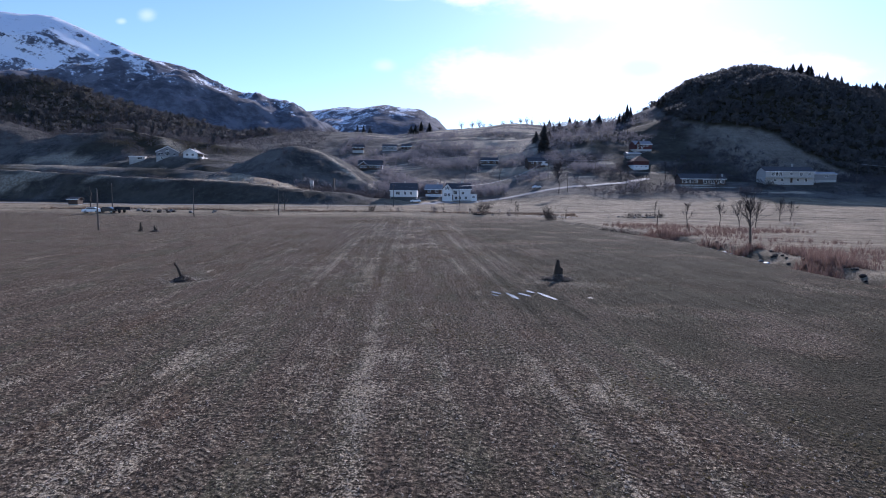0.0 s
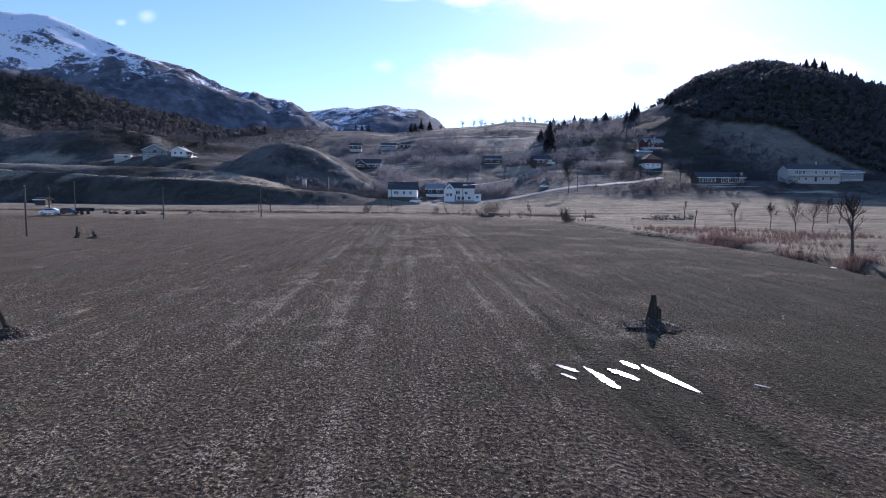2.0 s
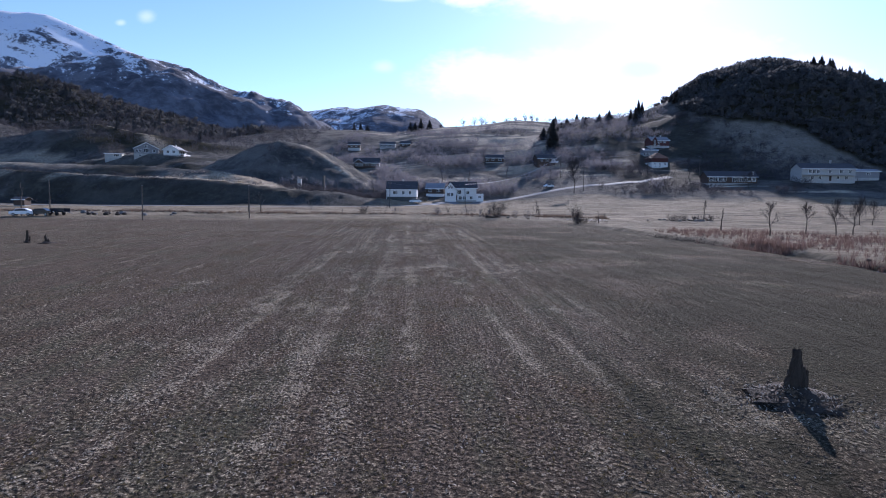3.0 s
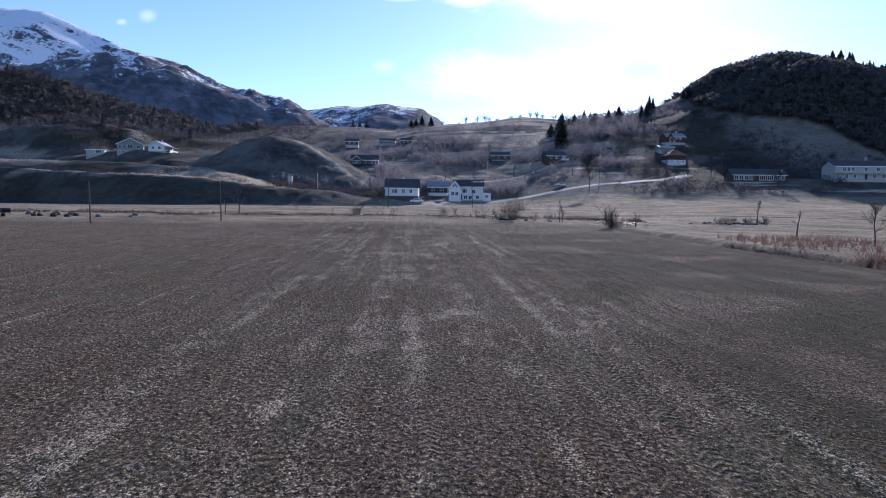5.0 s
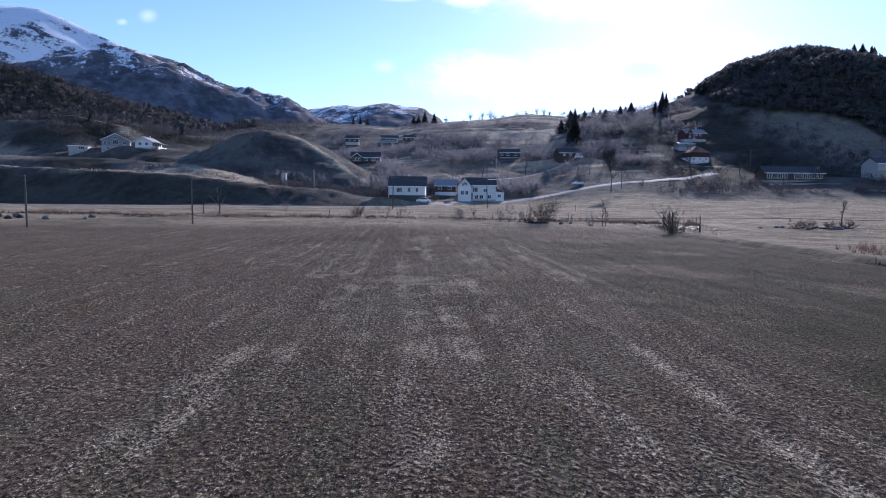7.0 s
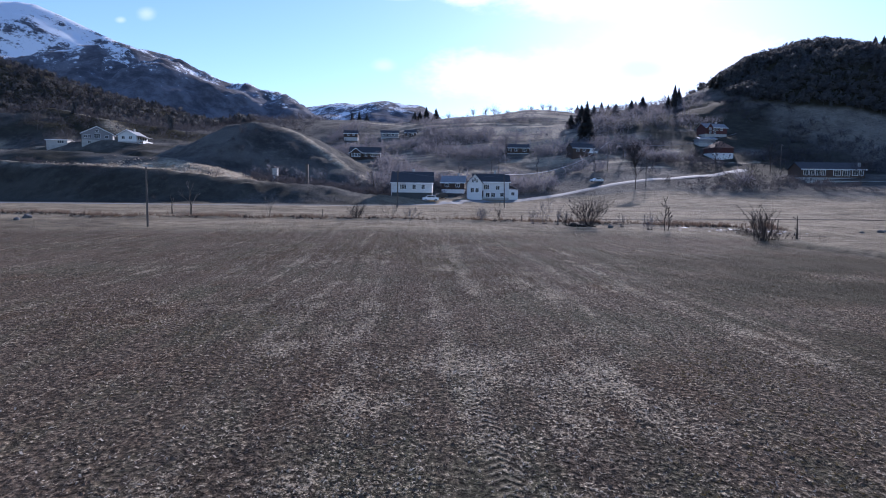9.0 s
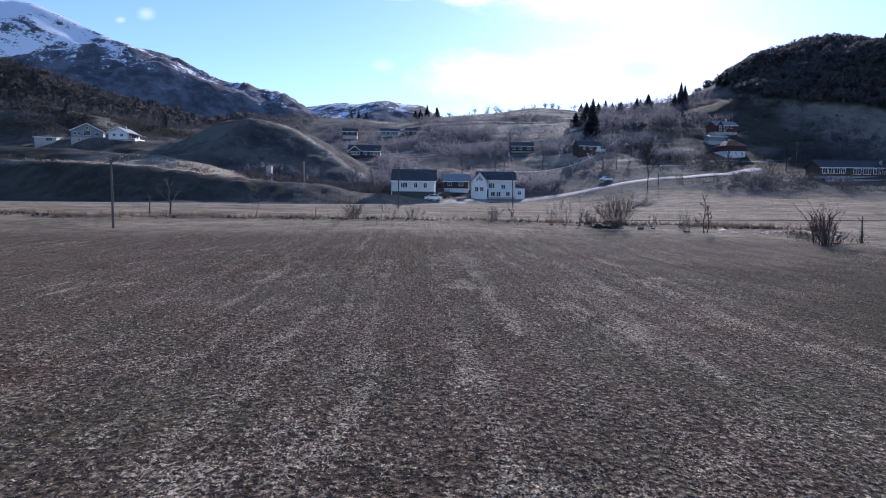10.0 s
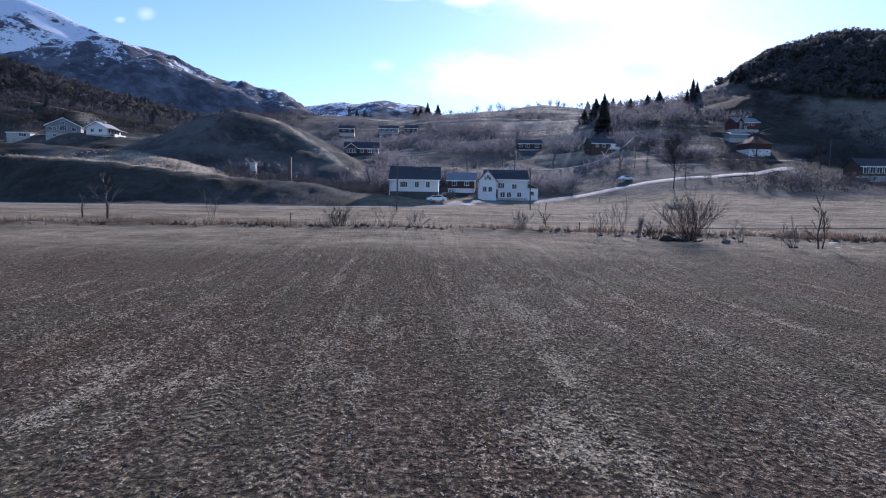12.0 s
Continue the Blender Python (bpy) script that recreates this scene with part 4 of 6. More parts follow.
h = house("long white two-storey house with dark roof, walls dimmed for shade", 156.8, 270, 12.9, -3, 21.5, 9.0, 2.7, 5.3, 2.2, SHADED_WHITE_BOARD, SLATE, SHADED_WHITE_BOARD, windows=[(-7.4, 4.0, 1.1, 1.5), (-5.8, 4.0, 1.1, 1.5), (-4.2, 4.0, 1.1, 1.5), (0.6, 4.0, 1.0, 1.2), (5.0, 4.0, 1.2, 1.3), (8.6, 4.0, 1.0, 1.3), (-6.4, 1.4, 1.1, 1.2), (-3.4, 1.4, 1.1, 1.2), (3.8, 1.4, 1.1, 1.2), (7.2, 1.4, 1.0, 1.4)], chimney=(3.0, 4.6, 8.8), door=(0.8, 0.1))
part("balcony", Solid().box(-11.6, 10.4, -1.3, -0.05, 2.35, 2.6), CONCRETE, h)
house("grey outbuilding beside the long white house", 174.5, 274, 14.2, -3, 12.0, 6.0, 0.3, 3.2, 0.9, GREY_BOARD, GREY_ROOF, CONCRETE, sink=3, windows=[(1.5, 2.1, 1.4, 0.8)], name="shed")
# houses on the middle slope
i = house("dark brown house with white gable end among bare trees", 50.5, 336, 21.4, 10, 9.8, 7.0, 2.0, 4.2, 2.0, BROWN_BOARD, SLATE, BROWN_BOARD, windows=[(-2.6, 3.1, 1.0, 1.0), (0.2, 3.1, 1.0, 1.0)])
part("balcony", Solid().box(2.0, 6.0, -1.6, -0.1, 1.8, 2.05).box(2.0, 6.0, -1.65, -1.55, 2.05, 2.8), WHITE_BOARD, i, "white balcony")
part("gable_end", Solid().box(3.0, 4.85, -0.12, -0.05, 2.1, 4.0), WHITE_BOARD, i, "white boarded bay")
house("brown house with white windows among bare trees", 25.0, 360, 24.0, 0, 10.0, 7.0, 0.6, 3.2, 1.8, BROWN_BOARD, SLATE, CONCRETE, windows=[(-4.0, 2.0, 1.3, 1.0), (-1.0, 2.0, 1.3, 1.0), (3.0, 2.0, 1.6, 1.0)])
house("grey bungalow with a band of white windows high on the slope", -43.5, 432, 37.6, 2, 10.5, 7.5, 0.5, 3.0, 1.8, GREY_BOARD, SLATE, CONCRETE, windows=[(-3.4, 1.9, 1.6, 1.1), (-0.8, 1.9, 1.6, 1.1), (2.0, 1.9, 1.6, 1.1)])
house("small brown cottage high on the slope", -31.5, 436, 38.6, -3, 7.0, 6.5, 0.4, 2.8, 1.8, BROWN_BOARD, SLATE, CONCRETE, windows=[(-1.4, 1.8, 1.0, 1.0), (1.4, 1.8, 1.0, 1.0)])
house("dark brown cottage high on the slope beside pines", -66.0, 428, 37.0, 5, 8.0, 6.5, 0.4, 2.8, 1.8, BROWN_BOARD, SLATE, CONCRETE, windows=[(-1.6, 1.8, 1.0, 1.0), (1.6, 1.8, 1.0, 1.0)])
house("small weathered grey shed against the bank", -121, 186, 1.3, 0, 3.0, 2.6, 0.2, 2.0, 0.5, BROWN_BOARD, SLATE, CONCRETE, sink=0.6, name="shed")


# ---- concrete pillars below the knoll ----
def pillar(x, y, w, top, label, mat):
    z = height_at(x, y)
    s = Solid()
    s.box(-w / 2, w / 2, -w / 2, w / 2, -0.8, top).box(-w * 0.6, w * 0.6, -w * 0.6, w * 0.6, top, top + 0.15)
    return tagged(new("concrete_pillar", s.mesh("concrete_pillar", mat)), label, "pillar", "pillars of an old ropeway") , z


for x, y, w_, top, label, mat in ((-57.5, 246, 1.35, 4.5, "pale square concrete pillar on the brown knoll", CONCRETE), (-47.0, 240, 0.7, 6.2, "slim weathered concrete pillar on the brown knoll", TIMBER)):
    ob, z = pillar(x, y, w_, top, label, mat)
    ob.matrix_basis = pose(x, y, z)


# ---- poles and cables ----
def pole(x, y, tall, lean=0.0, arm=True, label="grey weathered wooden power pole on the field"):
    z = height_at(x, y)
    p = thing("power_pole", pose(x, y, z, 0, lean, 0), label, "pole", "wooden poles along the valley")
    part("post", Solid().tube([(0, 0, -0.5), (0, 0, tall * 0.5), (0, 0, tall)], [0.12, 0.11, 0.09], 8), TIMBER, p)
    if arm:
        part("crossarm", Solid().box(-0.55, 0.55, -0.05, 0.05, tall - 0.45, tall - 0.35), TIMBER, p)
        for sx in (-0.45, 0.45):
            part("insulator", Solid().tube([(sx, 0, tall - 0.35), (sx, 0, tall - 0.28), (sx, 0, tall - 0.2)], [0.03, 0.05, 0.03], 6), LAMP_GLASS, p)
    part("cap", Solid().tube([(0, 0, tall), (0, 0, tall + 0.05)], [0.12, 0.05], 8), STEEL, p)
    return p


POLES = [(-53.2, 86.2, 6.3, 0, False), (-59.2, 134, 6.6, 0, False), (-42.0, 143.4, 6.7, 0, False), (-86.1, 147.5, 7.2, 0, False), (-18.3, 196, 7.6, 1, True), (4.3, 206, 7.4, -2, False), (7.6, 262, 10.5, 0, True), (116, 300, 9.0, 0, True), (53.5, 262, 9.0, 0, True), (-60.0, 375, 8.0, 0, False), (150, 300, 9.5, 0, True)]
for x, y, tall, lean, arm in POLES:
    pole(x, y, tall, lean, arm)


def cable(a, b, sag, r=0.035, label="thin sagging power cable between two poles"):
    a, b = Vector(a), Vector(b)
    pts = []
    for k in range(25):
        s = k / 24
        p = a.lerp(b, s)
        p.z -= sag * 4 * s * (1 - s)
        pts.append(p)
    return tagged(new("power_cable", Solid().tube(pts, [r] * len(pts), 5).mesh("power_cable", CABLE)), label, "cable", "power cables")


def top_of(k, dx=0.0):
    x, y, tall = POLES[k][:3]
    return (x + dx, y, height_at(x, y) + tall - 0.2)


cable(top_of(5), (50.5, 296, 24.5), 3.2, 0.06)
cable((50.5, 296, 24.5), (118, 340, 33), 3.0, 0.05)
cable(top_of(4), top_of(5), 1.0, 0.012)
cable((182, 262, 21.5), (245, 262, 27.0), 3.5, 0.08)
tagged(new("street_lamp_post", Solid().tube([(50.5, 296, 14.0), (50.5, 296, 24.7)], [0.14, 0.09], 8).mesh("pole", TIMBER)), "tall weathered wooden cable pole on the slope", "pole", "wooden poles along the valley").name = "power_pole"
for x_, y_ in ((182, 262), (245, 262)):
    z_ = height_at(x_, y_)
    top_ = 21.7 if x_ < 200 else 27.2
    tagged(new("power_pole", Solid().tube([(x_, y_, z_ - 0.5), (x_, y_, top_)], [0.14, 0.09], 8).mesh("pole", TIMBER)), "tall weathered wooden cable pole below the woods", "pole", "wooden poles along the valley")


# ---- vehicles ----
def car(x, y, turn, paint, label, z=None, long=4.2):
    """A parked car, its length along x."""
    z = height_at(x, y) + 0.07 if z is None else z
    c = thing("car", pose(x, y, z, 0, 0, turn), label, "car")
    side = [(-2.1, 0.35), (-2.12, 0.75), (-1.95, 0.95), (-1.35, 1.0), (-0.8, 1.45), (0.75, 1.5), (1.65, 1.05), (2.05, 0.95), (2.1, 0.4)]
    body = Solid()
    k = long / 4.2
    lft = [(px * k, -0.82, pz) for px, pz in side]
    rgt = [(px * k, 0.82, pz) for px, pz in side]
    body.poly(*lft[::-1])
    body.poly(*rgt)
    for n_ in range(len(side)):
        m_ = (n_ + 1) % len(side)
        body.poly(lft[n_], lft[m_], rgt[m_], rgt[n_])
    part("body", body, paint, c)
    for sy in (-0.83, 0.83):
        glass = [(-1.2 * k, sy, 1.03), (-0.75 * k, sy, 1.38), (0.7 * k, sy, 1.42), (1.35 * k, sy, 1.06)]
        part("side_window", Solid().poly(*(glass[::-1] if sy < 0 else glass)), PANE, c)
    for wx in (-1.3 * k, 1.3 * k):
        for sy in (-0.75, 0.75):
            t = part("wheel", Solid().tube([(wx, sy - 0.1, 0.31), (wx, sy + 0.1, 0.31)], [0.31, 0.31], 14), RUBBER, c)
            part("rim", Solid().tube([(wx, sy - 0.11 * (1 if sy < 0 else -1), 0.31), (wx, sy - 0.1 * (1 if sy < 0 else -1), 0.31)], [0.19, 0.19], 10), STEEL, t)
    for sx in (-2.12 * k, 2.1 * k):
        for sy in (-0.6, 0.6):
            part("lamp", Solid().box(sx - 0.03, sx + 0.03, sy - 0.15, sy + 0.15, 0.68, 0.82), LAMP_GLASS, c)
    return c


car(-12.6, 229.0, 8, CAR_WHITE, "white parked car on the verge beside the white house")
car(-10.2, 236.5, 40, CAR_DARK, "dark parked car in the yard of the white house")
car(-157.0, 321.5, 20, CAR_DARK, "dark parked car below the terrace house")
car(-87.8, 141.5, 15, CAR_WHITE, "white parked car at the edge of the field")
car(-84.6, 142.5, 5, CAR_DARK, "dark parked car at the edge of the field")
car(42.0, 277.0, 20, CAR_WHITE, "white parked car beside the road up the slope")
trailer = thing("farm_trailer", pose(-82.0, 144.5, height_at(-82.0, 144.5), 0, 0, -8), "dark steel farm trailer at the edge of the field", "trailer")
part("bed", Solid().box(-1.6, 1.6, -0.9, 0.9, 0.7, 0.85).box(-1.6, 1.6, -0.9, -0.84, 0.85, 1.5).box(-1.6, 1.6, 0.84, 0.9, 0.85, 1.5).box(-1.6, -1.54, -0.84, 0.84, 0.85, 1.5), CAR_DARK, trailer)
part("drawbar", Solid().tube([(1.6, 0, 0.7), (2.9, 0, 0.5)], [0.05, 0.05], 6), STEEL, trailer)
for sy in (-0.95, 0.95):
    part("wheel", Solid().tube([(0, sy - 0.12, 0.4), (0, sy + 0.12, 0.4)], [0.4, 0.4], 14), RUBBER, trailer)


# ---- fence posts in the meadow ----
for x, y, tall in ((27.1, 248.0, 1.5), (-21.5, 164.0, 1.3), (24.0, 196.0, 1.4), (33.0, 150.5, 1.3), (-26.0, 161.5, 1.2), (2.0, 157.0, 1.2)):
    post = Solid().tube([(0, 0, -0.4), (0, 0, tall * 0.6), (0.03, 0, tall)], [0.06, 0.055, 0.05], 7)
    ob = tagged(new("fence_post", post.mesh("fence_post", TIMBER)), "short weathered wooden fence post in the meadow", "post", "old fence posts")
    ob.matrix_basis = pose(x, y, height_at(x, y))

# ---- plants ----
rng = np.random.default_rng(7)


def island_tint(name, low, high, rough=0.95, sheer=0.0):
    """A dull material whose tone changes from piece to piece."""
    def build(n, p):
        each = n.add("ShaderNodeNewGeometry").outputs["Random Per Island"]
        return n.mix(0.35, n.mix(each, low, high), n.mix(n.noise(p, 1.5, 3), low, high)), None, None
    return material(name, low, rough, shine=0.15, sheer=sheer, build=build)


SPRUCE = island_tint("spruce needles", (0.074, 0.075, 0.078), (0.120, 0.118, 0.114), sheer=0.5)
TWIGS = island_tint("bare twigs", (0.125, 0.120, 0.132), (0.25, 0.235, 0.25), sheer=0.45)
DARK_TWIGS = island_tint("dark bare twigs", (0.046, 0.043, 0.048), (0.104, 0.097, 0.103), sheer=0.3)
SHRUB_BARK = island_tint("dark shrub bark", (0.040, 0.032, 0.029), (0.085, 0.068, 0.060))
DRY_GRASS = island_tint("dry grass", (0.09, 0.062, 0.046), (0.27, 0.195, 0.14), sheer=0.3)
REED = island_tint("russet reeds", (0.100, 0.064, 0.053), (0.235, 0.160, 0.130), sheer=0.35)
STRAW_BITS = island_tint("pale straw bits", (0.24, 0.20, 0.15), (0.66, 0.58, 0.47), sheer=0.45)
CLODS = island_tint("clods and dung", (0.045, 0.031, 0.021), (0.16, 0.115, 0.078))
TUFTS = island_tint("short grass tufts", (0.07, 0.058, 0.026), (0.18, 0.14, 0.075), sheer=0.4)


def branch(s, rnd, p, d, length, radius, level, spread, sides):
    """A bending branch with side twigs, gathered into s."""
    steps = 3 if level < 2 else 2
    pts, radii = [p], [radius]
    for k in range(steps):
        d = (d + Vector((rnd.gauss(0, 0.19), rnd.gauss(0, 0.19), rnd.gauss(0.05, 0.10)))).normalized()
        p = p + d * (length / steps)
        pts.append(p)
        radii.append(max(0.004, radius * (1 - 0.75 * (k + 1) / steps)))
    s.tube(pts, radii, sides if level == 0 else 3, cap=False)
    if level < 2:
        for k in range((5, 4)[level] + rnd.randrange(2)):
            t = rnd.uniform(0.3, 1.0) * steps
            i = min(int(t), steps - 1)
            q = pts[i].lerp(pts[i + 1], t - i)
            out = Vector((rnd.gauss(0, 1), rnd.gauss(0, 1), rnd.gauss(0.3, 0.5))).normalized()
            branch(s, rnd, q, (d + out * spread).normalized(), length * rnd.uniform(0.3, 0.55), radius * 0.5, level + 1, spread, sides)


def bare_shrub(x, y, tall, wide, stems, seed, mat, label, name="bare_shrub", trunk=0.0, radius=0.03, spread=0.55, lean=0.0):
    rnd = random.Random(seed)
    ob = thing(name, pose(x, y, height_at(x, y) - 0.05), label, "tree" if trunk else "shrub", "bare trees and shrubs along the field")
    base, crown = Solid(), Solid()
    if trunk:
        # a bending leader with limbs all the way up, shorter towards the top
        bend = Vector((lean + rnd.gauss(0, 0.04) * tall, rnd.gauss(0, 0.04) * tall, 0))
        leader = [Vector((0, 0, -0.3)), Vector((0, 0, trunk * 0.6))]
        for k in range(1, 5):
            f = k / 4
            leader.append(bend * f * f + Vector((rnd.gauss(0, 0.02) * tall, rnd.gauss(0, 0.02) * tall, trunk * 0.6 + (tall * 0.9 - trunk * 0.6) * f)))
        girth = [radius * 2.2, radius * 1.9, radius * 1.6, radius * 1.2, radius * 0.8, radius * 0.35]
        base.tube(leader, girth, 7)
        part("trunk", base, BARK, ob)
        for k in range(stems):
            f = rnd.uniform(0.0, 1.0) ** 0.8
            level = trunk + (tall * 0.88 - trunk) * f
            i = max(1, max(j for j in range(5) if leader[j].z <= level))
            o = leader[i].lerp(leader[i + 1], min(1.0, (level - leader[i].z) / (leader[i + 1].z - leader[i].z)))
            w_, out = rnd.uniform(0, 6.28), rnd.uniform(0.55, 1.1) * (1.1 - 0.6 * f)
            d = Vector((math.cos(w_) * out, math.sin(w_) * out, 1)).normalized()
            reach = min(wide * rnd.uniform(0.5, 0.85) * (1.1 - 0.55 * f), (tall * 1.05 - level) / max(0.3, d.z))
            branch(crown, rnd, o, d, max(0.3, reach), radius * rnd.uniform(0.4, 0.8), 0, spread, 4)
    else:
        for k in range(7):
            w_ = rnd.uniform(0, 6.28)
            base.tube([(0, 0, -0.15), (0.3 * wide * math.cos(w_) * 0.4, 0.3 * wide * math.sin(w_) * 0.4, 0.15)], [0.10, 0.05], 5)
        part("stool", base, BARK, ob)
        for k in range(stems):
            w_, reach = rnd.uniform(0, 6.28), rnd.uniform(0.05, 1.0) * wide * 0.5 / max(0.5, tall)
            d = Vector((math.cos(w_) * reach, math.sin(w_) * reach, 1)).normalized()
            o = Vector((math.cos(w_), math.sin(w_), 0)) * abs(rnd.gauss(0, min(0.3, wide * 0.12)))
            branch(crown, rnd, o, d, tall * rnd.uniform(0.55, 1.0), radius * rnd.uniform(0.5, 1.0), 0, spread, 4)
    part("crown", crown, mat, ob)
    return ob


bare_shrub(9.6, 150.6, 3.7, 9.5, 60, 1, SHRUB_BARK, "wide dark leafless willow shrub at the field's edge", radius=0.026, spread=0.75)
bare_shrub(7.0, 151.6, 1.6, 3.4, 14, 2, SHRUB_BARK, "low dark leafless shrub at the field's edge")
bare_shrub(17.6, 146.6, 3.9, 1.3, 18, 3, SHRUB_BARK, "slender leafless alder beside the ditch", "bare_tree", 0.3, 0.032, 0.4)
bare_shrub(18.1, 146.9, 3.0, 1.0, 12, 34, SHRUB_BARK, "slender leafless alder beside the ditch", "bare_tree", 0.3, 0.028, 0.4)
bare_shrub(16.0, 147.2, 1.6, 3.0, 14, 33, TWIGS, "low leafless scrub beside the ditch")
bare_shrub(4.4, 153.0, 2.9, 1.8, 7, 4, TWIGS, "thin leafless saplings on the field boundary")
bare_shrub(3.0, 153.2, 2.1, 1.6, 7, 44, TWIGS, "thin leafless saplings on the field boundary")
bare_shrub(6.0, 152.4, 2.3, 1.4, 6, 45, TWIGS, "thin leafless saplings on the field boundary")
bare_shrub(13.6, 150.4, 1.5, 1.6, 8, 5, TWIGS, "low leafless scrub on the field boundary")
bare_shrub(-3.3, 157.2, 2.0, 2.6, 16, 6, TWIGS, "bushy grey leafless shrub on the field boundary")
bare_shrub(-13.2, 160, 1.8, 2.2, 10, 7, TWIGS, "low leafless scrub on the field boundary")
bare_shrub(-15.8, 159.0, 3.4, 1.6, 5, 8, PALE_BARK, "pale leafless saplings beside a pole", radius=0.035, spread=0.4)
bare_shrub(-20.7, 159.6, 2.2, 2.6, 26, 9, SHRUB_BARK, "dense dark leafless bush on the field boundary")
bare_shrub(-33.2, 159.4, 3.4, 1.0, 3, 10, PALE_BARK, "thin pale sapling on the field boundary", radius=0.03, spread=0.35)
bare_shrub(-46.6, 165.2, 4.6, 3.0, 6, 11, PALE_BARK, "bare grey tree by the roadside", "bare_tree", 0.8, 0.07, 0.45)
bare_shrub(-49.9, 166.2, 3.2, 1.2, 3, 12, PALE_BARK, "small bare grey tree by the roadside", "bare_tree", 0.7, 0.05, 0.4)
bare_shrub(-1.0, 157.8, 2.4, 0.5, 3, 46, SHRUB_BARK, "dead leaning sapling on the field boundary", radius=0.05, spread=0.2)
bare_shrub(8.6, 160, 1.4, 1.2, 8, 47, TWIGS, "low leafless scrub in the meadow")
bare_shrub(29.0, 139.6, 2.8, 1.0, 3, 13, SHRUB_BARK, "forked bare alder beside the ditch", "bare_tree", 0.6, 0.055, 0.4)
bare_shrub(24.4, 137.6, 3.4, 2.4, 20, 14, SHRUB_BARK, "bare dark alder clump beside the ditch", radius=0.055)
bare_shrub(25.6, 138.4, 1.4, 3.4, 18, 15, SHRUB_BARK, "low dark scrub beside the ditch")
bare_shrub(45.0, 106.5, 4.6, 2.4, 22, 16, SHRUB_BARK, "small bare tree in the wet meadow", "bare_tree", 1.4, 0.04, 0.8)
bare_shrub(54.0, 113.0, 4.4, 2.6, 27, 17, SHRUB_BARK, "small bare tree in the wet meadow", "bare_tree", 1.3, 0.04, 0.8)
bare_shrub(36.9, 67.5, 5.6, 3.2, 25, 18, SHRUB_BARK, "gnarled bare tree on the creek bank", "bare_tree", 1.6, 0.075, 0.6)
bare_shrub(55.6, 108.4, 5.0, 3.4, 30, 19, SHRUB_BARK, "bare tree in the wet meadow", "bare_tree", 1.0, 0.042, 0.85)
bare_shrub(60.5, 112.0, 5.0, 3.4, 27, 20, SHRUB_BARK, "bare tree in the wet meadow", "bare_tree", 1.4, 0.042, 0.85)
bare_shrub(80.8, 140.0, 4.6, 3.6, 30, 21, SHRUB_BARK, "spreading bare tree in the meadow", "bare_tree", 1.2, 0.042, 0.85)
bare_shrub(83.0, 139.5, 4.4, 3.0, 25, 22, SHRUB_BARK, "spreading bare tree in the meadow", "bare_tree", 1.2, 0.042, 0.85)
bare_shrub(44.0, 119.5, 3.4, 1.4, 4, 23, SHRUB_BARK, "small forked bare tree beside the ditch", "bare_tree", 1.0, 0.06, 0.4)
bare_shrub(53.0, 147.0, 4.0, 2.0, 6, 24, SHRUB_BARK, "bare forked tree by a rubble heap", "bare_tree", 0.8, 0.06, 0.5)
bare_shrub(-89.0, 143.0, 7.0, 1.6, 3, 25, BARK, "two bare leaning trunks by the parked cars", "bare_tree", 1.5, 0.10, 0.3)
bare_shrub(-35.0, 247.0, 6.5, 5.0, 14, 26, TWIGS, "bare grey birch below the knoll", "bare_tree", 1.2, 0.08, 0.6)
bare_shrub(-29.5, 246.0, 7.0, 4.5, 10, 27, TWIGS, "tall bare tree at the foot of the knoll", "bare_tree", 2.0, 0.09, 0.6)
bare_shrub(-43.0, 243.0, 5.5, 4.5, 14, 28, TWIGS, "bare grey birch below the knoll", "bare_tree", 0.8, 0.07, 0.6)
bare_shrub(49.0, 258.0, 13.0, 7.5, 110, 29, DARK_TWIGS, "large dense bare tree beside the road", "bare_tree", 3.2, 0.07, 0.75)
bare_shrub(92.0, 300.0, 9.0, 9.0, 20, 60, DARK_TWIGS, "dark bare tree among the houses", "bare_tree", 1.6, 0.10, 0.7)
bare_shrub(108.0, 292.0, 8.0, 8.0, 20, 61, DARK_TWIGS, "dark bare tree among the houses", "bare_tree", 1.4, 0.09, 0.7)
bare_shrub(46.8, 300.0, 9.0, 8.0, 18, 62, TWIGS, "grey bare tree on the slope", "bare_tree", 1.6, 0.09, 0.7)
bare_shrub(8.8, 312.0, 8.0, 8.0, 18, 63, TWIGS, "grey bare tree on the slope", "bare_tree", 1.6, 0.09, 0.7)
bare_shrub(28.0, 318.0, 9.0, 8.0, 18, 64, TWIGS, "grey bare tree on the slope", "bare_tree", 1.6, 0.09, 0.7)
bare_shrub(-4.0, 300.0, 8.0, 7.0, 18, 65, TWIGS, "grey bare tree on the slope", "bare_tree", 1.6, 0.09, 0.7)
bare_shrub(66.0, 330.0, 10.0, 9.0, 18, 66, TWIGS, "tall grey bare tree on the slope", "bare_tree", 2.0, 0.10, 0.7)
bare_shrub(18.0, 352.0, 9.0, 9.0, 16, 67, TWIGS, "grey bare tree on the slope", "bare_tree", 1.6, 0.10, 0.7)
bare_shrub(86.0, 262.0, 6.0, 8.0, 22, 68, DARK_TWIGS, "dark bare thicket below the houses", "bare_tree", 0.8, 0.07, 0.7)
bare_shrub(120.0, 262.0, 6.0, 9.0, 22, 69, DARK_TWIGS, "dark bare thicket below the houses", "bare_tree", 0.8, 0.07, 0.7)
